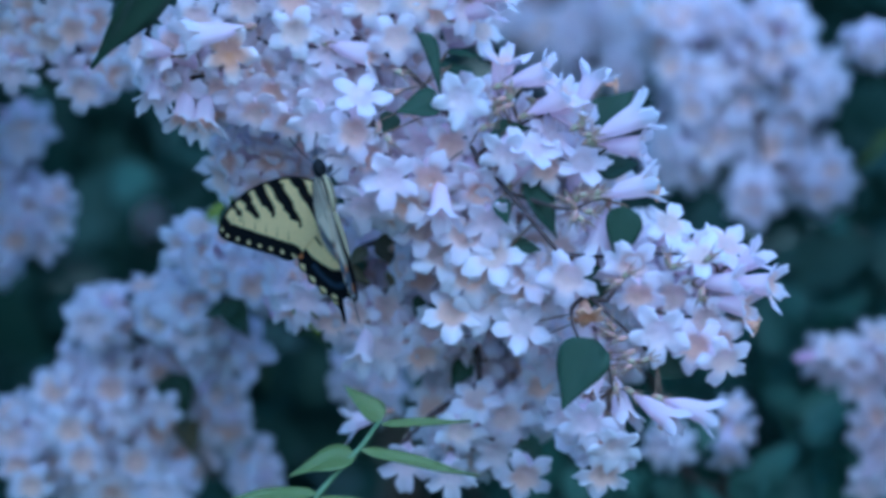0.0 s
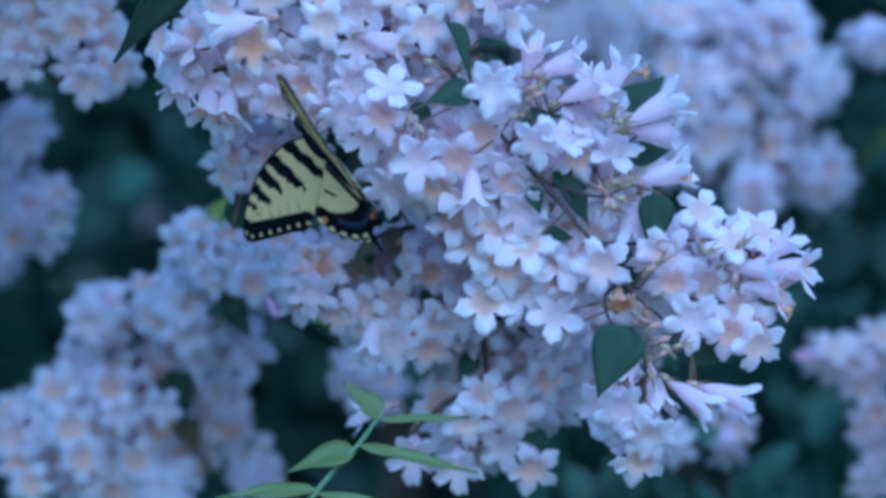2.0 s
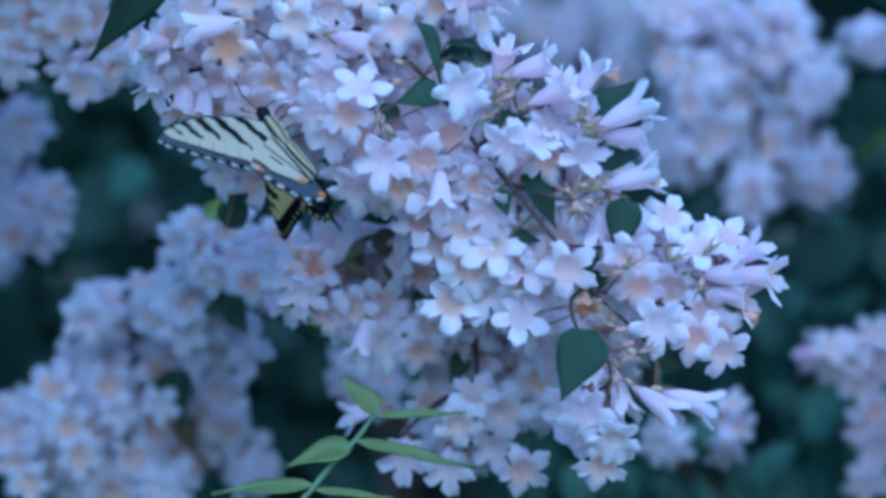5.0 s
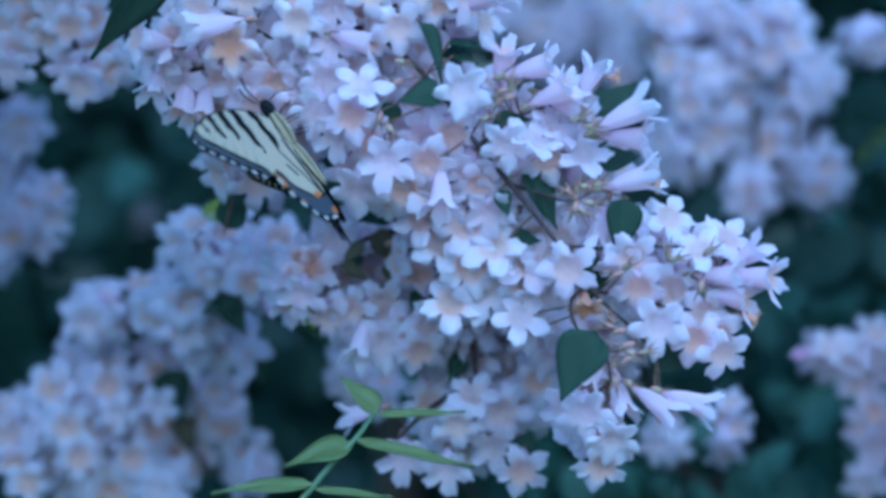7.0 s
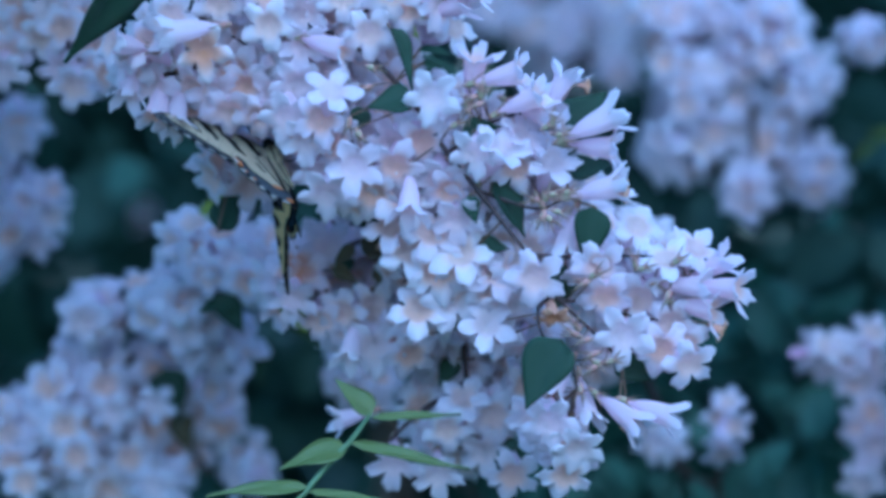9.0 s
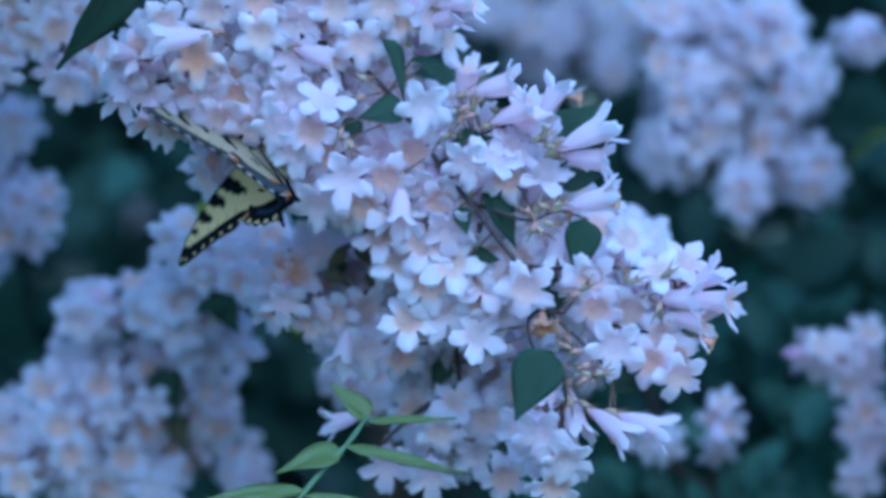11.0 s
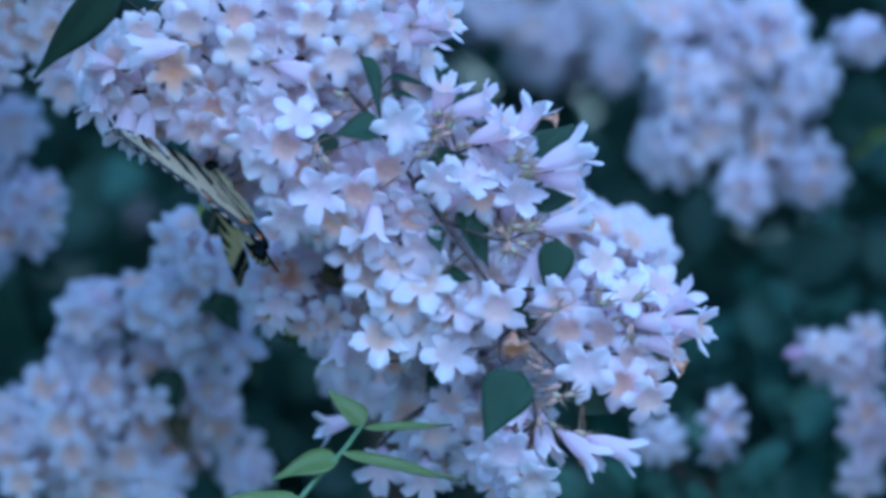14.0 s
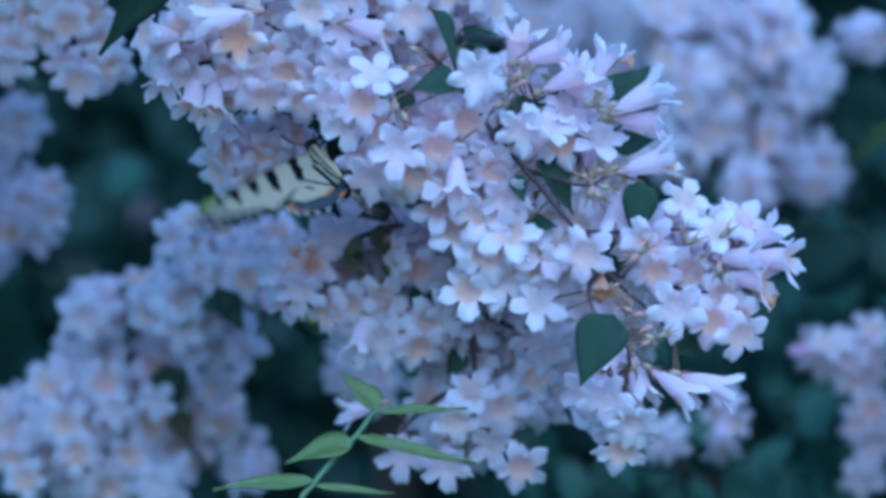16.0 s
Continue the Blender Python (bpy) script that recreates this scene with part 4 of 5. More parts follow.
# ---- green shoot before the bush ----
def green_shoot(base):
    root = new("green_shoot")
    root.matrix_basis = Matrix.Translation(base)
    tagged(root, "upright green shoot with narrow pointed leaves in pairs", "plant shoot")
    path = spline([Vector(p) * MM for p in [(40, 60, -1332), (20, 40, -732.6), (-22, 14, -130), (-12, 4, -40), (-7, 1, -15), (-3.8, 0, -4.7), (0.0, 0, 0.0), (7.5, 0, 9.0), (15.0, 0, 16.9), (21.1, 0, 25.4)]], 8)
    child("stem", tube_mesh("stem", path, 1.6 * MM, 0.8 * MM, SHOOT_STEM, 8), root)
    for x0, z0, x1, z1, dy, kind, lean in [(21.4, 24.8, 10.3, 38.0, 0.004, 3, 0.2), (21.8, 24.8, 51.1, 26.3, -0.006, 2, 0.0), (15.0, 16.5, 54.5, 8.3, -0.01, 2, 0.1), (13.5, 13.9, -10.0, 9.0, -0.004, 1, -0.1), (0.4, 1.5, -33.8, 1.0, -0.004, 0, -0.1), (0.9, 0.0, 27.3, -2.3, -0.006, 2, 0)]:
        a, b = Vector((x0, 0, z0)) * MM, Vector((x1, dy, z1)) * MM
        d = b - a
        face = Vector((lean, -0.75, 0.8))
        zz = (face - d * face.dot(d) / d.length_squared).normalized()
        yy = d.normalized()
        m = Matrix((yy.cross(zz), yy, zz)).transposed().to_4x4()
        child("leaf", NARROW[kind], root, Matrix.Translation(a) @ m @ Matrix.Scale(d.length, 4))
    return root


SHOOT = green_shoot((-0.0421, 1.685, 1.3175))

# ---- ground, canes and the depth of the bush ----
def ground():
    n, verts, faces = 40, [], []
    for i in range(n + 1):
        for k in range(n + 1):
            x, y = [math.copysign(abs(v) ** 3 * 400, v) for v in (2 * i / n - 1, 2 * k / n - 1)]
            verts.append((x, y + 2, 0.03 * noise.noise(Vector((x, y, 0)) * 0.8) - 0.02))
    for i in range(n):
        for k in range(n):
            a = i * (n + 1) + k
            faces.append((a, a + n + 1, a + n + 2, a + 1))
    tagged(new("ground", mesh_of("ground", verts, faces, [SOIL])), "dark soil with thin grass under the bush", "ground", kind="structure")


ground()


def leaf_cloud(name, label, boxes, mat, seed, size, front=2.08, kind="stuff"):
    """Many small pointed leaves, each a folded blade of eight faces, thinner towards the edges of each clump."""
    rng = np.random.default_rng(seed)
    verts, faces = [], []
    outline = [(0, 0), (0.22, 0.2), (0.31, 0.45), (0.2, 0.75), (0, 1.0)]
    for (cx, cy, cz, rx, ry, rz, count) in boxes:
        c = rng.normal(0, 0.5, (count, 3)) * (rx, ry, rz) + (cx, cy, cz)
        c = c[(c[:, 2] > 0.02) & (c[:, 1] > front)]
        d = rng.normal(0, 1, (len(c), 3)) + (0, -0.3, -0.5)
        d /= np.linalg.norm(d, axis=1)[:, None]
        f = rng.normal(0, 0.6, (len(c), 3)) + (0, -0.6, 0.8)
        zz = f - d * (f * d).sum(1)[:, None]
        zz /= np.linalg.norm(zz, axis=1)[:, None]
        xx = np.cross(d, zz)
        s = rng.uniform(0.6, 1.25, len(c)) * size
        for p, y_, z_, x_, k in zip(c, d, zz, xx, s):
            b = len(verts)
            for w, t in outline:
                verts.append(p + k * (y_ * t - z_ * 0.15 * t * t))
            for side in (1, -1):
                for w, t in outline[1:4]:
                    verts.append(p + k * (y_ * t + x_ * w * side + z_ * (0.35 * w - 0.15 * t * t)))
            for j in (5, 8):
                q = [(b, b + 1, b + j), (b + 1, b + 2, b + j + 1, b + j), (b + 2, b + 3, b + j + 2, b + j + 1), (b + 3, b + 4, b + j + 2)]
                faces += q if j == 5 else [r[::-1] for r in q]
    ob = new(name, mesh_of(name, verts, faces, [mat]))
    return tagged(ob, label, "foliage", kind=kind)


leaf_cloud("hedge_leaves", "dense dark green leaves inside the bush", [
    (-0.16, 2.4, 1.42, 0.12, 0.2, 0.16, 60), (-0.24, 2.75, 1.45, 0.2, 0.15, 0.3, 900), (0.0, 2.4, 1.36, 0.3, 0.25, 0.2, 160),
    (0.16, 2.3, 1.33, 0.14, 0.2, 0.16, 700), (0.17, 2.5, 1.5, 0.2, 0.2, 0.2, 500), (0.0, 2.5, 1.3, 0.8, 0.3, 0.9, 1600),
], LEAF_BACK, 21, 0.034)
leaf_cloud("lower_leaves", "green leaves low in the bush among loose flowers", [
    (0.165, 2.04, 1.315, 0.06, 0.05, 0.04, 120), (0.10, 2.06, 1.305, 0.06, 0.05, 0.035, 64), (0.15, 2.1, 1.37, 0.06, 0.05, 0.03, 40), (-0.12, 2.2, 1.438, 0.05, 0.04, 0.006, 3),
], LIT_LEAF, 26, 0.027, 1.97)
leaf_cloud("far_hedge_leaves", "dark mass of leaves behind the bush", [
    (0.0, 3.1, 1.2, 2.6, 0.5, 1.5, 9000), (-1.6, 2.9, 1.1, 1.4, 0.6, 1.2, 2200), (1.6, 2.9, 1.1, 1.4, 0.6, 1.2, 2200),
], LEAF_BACK, 22, 0.10)
leaf_cloud("yellowing_leaves", "few yellow-green leaves catching light in the bush", [(0.202, 2.28, 1.456, 0.005, 0.03, 0.008, 5)], YELLOW_LEAF, 23, 0.019)
# added out of view overhead, only to keep sky and sun off the hedge
leaf_cloud("canopy_leaves", "added leaves above the bush, out of view, that shade its inside", [
    (0.0, 2.7, 2.15, 2.4, 0.9, 0.35, 2600), (0.0, 2.2, 1.98, 2.2, 0.4, 0.3, 1100),
], LEAF_BACK, 24, 0.09, 1.95)
# clumps added outside the view to dim the outer flowering branches
leaf_cloud("side_leaves", "added leaves beside and above the flowers, out of view, that shade them", [
    (-0.335, 1.83, 1.34, 0.07, 0.3, 0.3, 140), (-0.20, 1.80, 1.63, 0.2, 0.2, 0.08, 200), (0.295, 1.88, 1.38, 0.07, 0.3, 0.3, 380),
    (-0.16, 1.70, 1.63, 0.12, 0.15, 0.05, 360),
], LEAF_BACK, 25, 0.06, 1.6)


def cane_bush():
    """The bush's woody canes, each from the soil to the foot of a branch."""
    bush = new("beauty_bush")
    tagged(bush, "many-stemmed beauty bush with arching grey-brown canes", "shrub")
    for k, foot in enumerate([
        (-0.134, 1.780, 1.543),
        (-0.028, 1.855, 1.527),
        (-0.044, 1.835, 1.474),
        (-0.017, 1.990, 1.428),
        (-0.139, 2.130, 1.231),
        (-0.208, 2.130, 1.344),
        (-0.185, 1.890, 1.546),
        (0.168, 2.300, 1.602),
        (0.078, 2.350, 1.606),
        (0.108, 2.095, 1.289),
        (0.202, 2.170, 1.284),
        (0.120, 2.160, 1.250),
        (0.204, 2.100, 1.518),
        (0.024, 2.120, 1.283),
        (-0.104, 2.610, 1.326),
    ]):
        end = Vector(foot)
        side = 1 if end.x > 0 else -1
        start = Vector((end.x * 0.4 + 0.05 * math.sin(k * 2.3) + side * 0.3, 2.62 + 0.06 * math.cos(k * 1.7), -0.03))
        if end.z > 1.53 and end.x < -0.1:
            mid, high = Vector((-0.55, 2.5, 0.95)), Vector((-0.36, 2.25, 1.64))
        elif end.z > 1.4 and end.x < 0.0:
            mid, high = Vector((-0.02 - 0.004 * k, 2.6, 0.85)), Vector((-0.014 - 0.004 * k, 2.35, 1.34))
        else:
            mid = Vector((end.x + side * 0.28, 2.5, end.z * 0.62))
            high = Vector((end.x + side * 0.12, max(end.y + 0.1, 2.3), end.z + (0.05 if end.z > 1.4 else -0.12)))
        child("cane", tube_mesh("cane", spline([start, mid, high, end], 8), 0.011, 0.0022, CANE, 8, 0.08), bush)


cane_bush()

# ---- butterfly ----
def edge_of(points, n):
    return [(p.x, p.y) for p in spline([(x, y, 0) for x, y in points], n)]


def near_line(x, y, line):
    """Distance to a polyline and how far along it."""
    best, along, run = 1e9, 0.0, 0.0
    for (ax, ay), (bx, by) in zip(line, line[1:]):
        dx, dy = bx - ax, by - ay
        l = math.hypot(dx, dy) or 1e-6
        t = max(0.0, min(1.0, ((x - ax) * dx + (y - ay) * dy) / (l * l)))
        d = math.hypot(x - ax - dx * t, y - ay - dy * t)
        if d < best:
            best, along = d, run + l * t
        run += l
    return best, along


INK, YELLOW, CREAM, ORANGE, BLUE = (0.008, 0.008, 0.009), (1.0, 0.78, 0.34), (0.68, 0.61, 0.43), (0.66, 0.27, 0.08), (0.16, 0.21, 0.30)


def blend(a, b, w):
    w = max(0.0, min(1.0, w))
    return tuple(p + (q - p) * w for p, q in zip(a, b))


FORE = [(1.5, 5), (12, 9.0), (26, 9.5), (38, 6.5), (46, 2.2), (49.5, -1.5), (47.8, -4.8), (39, -9.5), (30, -14), (23, -17.5), (12, -13), (1.5, -7)]
# leading edge, scalloped margin, thin tail with a club, inner edge
HIND = [(1.5, 0), (12, -6), (20, -11), (22.8, -14.8), (21.6, -17.4), (22.4, -20.2), (20.4, -22.4), (20.6, -25.2), (18.2, -27.2), (17.9, -30.0), (15.4, -31.4), (14.2, -34),
        (12.9, -36.0), (12.6, -38.6), (13.0, -40.4), (12.3, -41.8), (11.7, -40.4), (12.0, -38.6), (12.0, -36.0), (10.6, -34.6), (7.6, -34.0), (5.6, -36.2), (3.4, -34.0), (1.8, -26), (1.5, -12)]
HIND_MARGIN = [(22.4, -15), (21.8, -20), (19.8, -25.2), (17.0, -29.8), (13.4, -33.4), (8, -34.8), (3.4, -34.6)]
# tiger stripes: foot on the leading edge, length, width
STRIPES = [(10.5, 29, 4.0), (19.5, 17, 5.0), (26.5, 10.5, 4.6), (33.0, 8.0, 3.8), (38.5, 4.5, 2.0)]


def fore_tint(x, y, margin, costa, under):
    col = CREAM if under else YELLOW
    d, a = near_line(x, y, margin)
    vein = abs((a / 4.6) % 1 - 0.5) * 4.6
    ragged = 0.75 * noise.noise(Vector((x * 0.55, y * 0.55, 3.0))) + 0.4 * noise.noise(Vector((x * 1.6, y * 1.6, 7.0)))
    d += 0.35 * ragged
    for foot, length, width in STRIPES:
        fy = 8.5 - max(0, foot - 26) * 0.36
        dx, dy = x - foot, y - fy
        along, across = -dx * 0.29 - dy * 0.957, dx * 0.957 - dy * 0.29
        across += 0.3 * math.sin(along * 0.9 + foot) + ragged
        along += 2.2 * ragged
        if -3 < along < length:
            w = width * 0.5 * (1 - 0.8 * max(0, along / length) ** 2.2) * (0.7 if under else 1) + 0.15
            col = blend(INK, col, (abs(across) - w) / 0.35 + 0.5)
    band = 6.6 - 1.2 * (a / 34)
    if d < band + 0.8:
        if under:
            dusty = blend(INK, (0.15, 0.16, 0.165), min((d - 2.9) / 0.5, (band - 0.9 - d) / 0.5))
            col = blend(dusty, col, (d - band) / 0.5)
            col = blend(col, (0.70, 0.68, 0.60), (1.25 - math.hypot((d - 1.3) * 1.5, (2.3 - vein) * 0.72)) / 0.4)
        else:
            col = blend(INK, col, (d - band) / 0.5)
            col = blend(col, YELLOW, (0.95 - math.hypot((d - 1.9) * 1.05, 2.3 - vein)) / 0.35)
    elif d < band + 6 and vein < 0.28:
        col = blend(INK, col, 0.3 + (d - band) / 7)
    elif under and d < 24 and vein < 0.18:
        col = blend(INK, col, 0.82)
    d2, a2 = near_line(x, y, costa)
    return blend(INK, col, (d2 - (0.35 if under else 0.6)) / 0.35)


def hind_tint(x, y, margin, inner, under):
    if y < -35.0:
        return INK
    col = CREAM if under else YELLOW
    d, a = near_line(x, y, margin)
    d2, a2 = near_line(x, y, inner)
    d += 0.4 * noise.noise(Vector((x * 0.9, y * 0.9, 5.0)))
    band = 5.4 + 4.6 * min(1, a / 18)
    cell = abs((a / 5.3) % 1 - 0.5) * 5.3
    if under:
        # dusty blue band between dark lines, white lunules outside, orange ones inside
        dusty = blend(INK, (0.11, 0.125, 0.14), min((d - 2.4) / 0.6, (band - 0.5 - d) / 0.6))
        col = blend(dusty, col, (d - band) / 0.5)
        spot = math.hypot((d - 1.5) * 1.5, (2.65 - cell) * 0.75)
        col = blend(col, (0.74, 0.72, 0.64), (1.4 - spot) / 0.4)
        spot = math.hypot((d - 3.0) * 1.6, (2.65 - cell) * 0.8)
        col = blend(col, ORANGE, (1.15 - spot) / 0.5 * (0.9 if a < 15 else 0.0))
    elif d < band + 0.9:
        dark = blend(INK, BLUE, 0.3 * max(0, 1 - abs(d - 5.0) / 1.5) * (1 if a > 7 else 0))
        col = blend(dark, col, (d - band) / 0.6)
        if a < 24:
            spot = math.hypot((d - 1.2) * 1.7 + 0.22 * (2.65 - cell) ** 2, (2.65 - cell) * 0.8)
            col = blend(col, YELLOW, (1.5 - spot) / 0.4)
    col = blend(ORANGE, col, (math.hypot(x - 20.0, y + 16.0) - 0.9) / 0.5)
    col = blend(ORANGE, col, (math.hypot((x - 5.4) * 0.8, y + 31.4) - (1.2 if under else 0.7)) / 0.5)
    col = blend(INK, col, (math.hypot(x - 5.0, y + 33.6) - 0.9) / 0.4)
    if under:
        col = blend(ORANGE, col, (math.hypot((x - 8.0) * 0.6, y + 24.0) - 0.8) / 0.8)
    col = blend(INK, col, (d2 - (0.7 if under else 1.5)) / 0.5)
    # long inner stripe and the small loop at the end of the cell
    if y > -25:
        col = blend(INK, col, (abs(x - 4.6 + (y + 4) * 0.02) - (0.4 if under else 0.65)) / 0.35)
        if under:
            col = blend(INK, col, (abs(x - 10.5 - (y + 5) * 0.28) - 0.25) / 0.3)
    dash = math.hypot(x - 11.0 - (y + 13) * 0.3, max(0.0, abs(y + 13) - 2.2))
    return blend(INK, col, (dash - 0.3) / 0.35)


def wing_mesh(name, outline, side, fore):
    """A thin two-skinned wing, fanned from its root, slightly arched, with its scale pattern in the tint layer."""
    nv = 76
    ring = edge_of(outline, 15 if fore else 8)
    if fore:
        costa, margin = edge_of(outline[:6], 6), edge_of(outline[5:10], 6)
        root = (1.0, 0.5)
    else:
        margin, inner = edge_of(HIND_MARGIN, 4), edge_of(outline[22:], 5)
        root = (1.2, -4.0)
    verts, tints, faces = [], [], []
    nu = len(ring)
    for skin in (0, 1):
        for ex, ey in ring:
            for j in range(nv + 1):
                v = j / nv
                x, y = root[0] + (ex - root[0]) * v, root[1] + (ey - root[1]) * v
                z = 0.0016 * x * (30 - x) * 0.5 + 0.25 * math.sin(math.atan2(y, x) * 14) * v * (1 - 0.5 * v) * 0.6
                z += (0.07 if skin == 0 else -0.07) + (0 if fore else -0.35)
                verts.append((x * side * MM, y * MM, z * MM))
                tints.append(fore_tint(x, y, margin, costa, skin == 1) if fore else hind_tint(x, y, margin, inner, skin == 1))
    h = nu * (nv + 1)
    for i in range(nu - 1):
        for j in range(nv):
            a = i * (nv + 1) + j
            q = (a, a + nv + 1, a + nv + 2, a + 1)
            if side > 0:
                q = q[::-1]
            faces += [q, tuple(k + h for k in q[::-1])]
        a = i * (nv + 1) + nv
        faces.append((a, a + nv + 1, a + nv + 1 + h, a + h))
    return mesh_of(name, verts, faces, [WING], tints)


def lathe(name, rings, mat, sides=12, squash=1.0, wobble=0.0, striped=False):
    """A closed body along Y from (y, radius, lift) rings; striped: dark back and side lines on cream."""
    verts, faces, tints = [], [], []
    for n, (y, r, lift) in enumerate(rings):
        for k in range(sides):
            a = 2 * math.pi * k / sides
            rr = r * (1 + wobble * math.sin(5 * a + n * 2.2))
            verts.append((rr * math.cos(a) * MM, y * MM, (rr * squash * math.sin(a) + lift) * MM))
            tints.append(INK if math.sin(a) > 0.55 or abs(math.sin(a) + 0.25) < 0.14 else (0.40, 0.34, 0.19))
    for i in range(len(rings) - 1):
        for k in range(sides):
            l = (k + 1) % sides
            faces.append((i * sides + k, i * sides + l, (i + 1) * sides + l, (i + 1) * sides + k))
    faces += [tuple(range(sides))[::-1], tuple(range((len(rings) - 1) * sides, len(rings) * sides))]
    return mesh_of(name, verts, faces, [mat], tints if striped else None)


WINGS = []


def butterfly():
    b = new("butterfly")
    b.empty_display_size = 0.02
    tagged(b, "yellow swallowtail butterfly with black tiger stripes feeding on flowers", "butterfly")
    child("thorax", lathe("thorax", [(-6.5, 1.2, 0), (-5, 2.1, 0), (-2, 2.8, 0), (2, 2.8, 0), (5, 2.3, 0), (6.8, 1.4, 0)], BODY_HAIR, 20, 1.0, 0.04, True), b)
    child("abdomen", lathe("abdomen", [(-5.5, 1.3, -0.2), (-8, 1.9, -0.3), (-12, 2.0, -0.6), (-17, 1.7, -1.0), (-21, 1.1, -1.4), (-23, 0.3, -1.6)], BODY_HAIR, 20, 1.0, 0.03, True), b)
    hd = child("head", lathe("head", [(6.0, 1.4, 0), (7.2, 2.2, 0), (9, 2.4, 0), (10.8, 1.8, 0), (11.8, 0.7, 0)], BLACK_FUZZ, 12), b)
    for s in (1, -1):
        child("eye", lathe("eye", [(7.6, 0.2, 0), (8.1, 0.9, 0), (9.0, 1.15, 0), (9.9, 0.8, 0), (10.3, 0.2, 0)], BLACK_FUZZ, 10), hd, Matrix.Translation((s * 1.6 * MM, 0, 0.2 * MM)))
        path = spline([Vector(p) * MM for p in ((s * 0.8, 10.5, 0.8), (s * 3.0, 14, 2.4), (s * 4.6, 17, 3.2), (s * 6.4, 19.2, 3.0))], 5)
        child("antenna", tube_mesh("antenna", path + [path[-1] + Vector((s * 0.6, 1.4, 0.1)) * MM], 0.11 * MM, 0.34 * MM, BLACK_FUZZ, 6), hd)
        for y, reach, back in ((5, 4, 3), (2, 5, -1), (-2, 5, -4)):
            path = spline([Vector(p) * MM for p in ((s * 1.2, y, -2.2), (s * (reach * 0.6), y + back * 0.3, -4.0), (s * reach * 0.5, y + back * 0.5, -6.6), (s * reach * 0.4, y + back * 0.6, -7.8))], 4)
            child("leg", tube_mesh("leg", path, 0.26 * MM, 0.1 * MM, BLACK_FUZZ, 5), b)
    child("proboscis", tube_mesh("proboscis", spline([Vector(p) * MM for p in ((0, 10.4, -1.2), (0, 11.5, -5.5), (0, 9.5, -10.5))], 5), 0.2 * MM, 0.1 * MM, BLACK_FUZZ, 5), b)
    for s in (1, -1):
        WINGS.append((child("forewing", wing_mesh("forewing", FORE, s, True), b), s, True))
        WINGS.append((child("hindwing", wing_mesh("hindwing", HIND, s, False), b), s, False))
    return b


BUTTERFLY = butterfly()


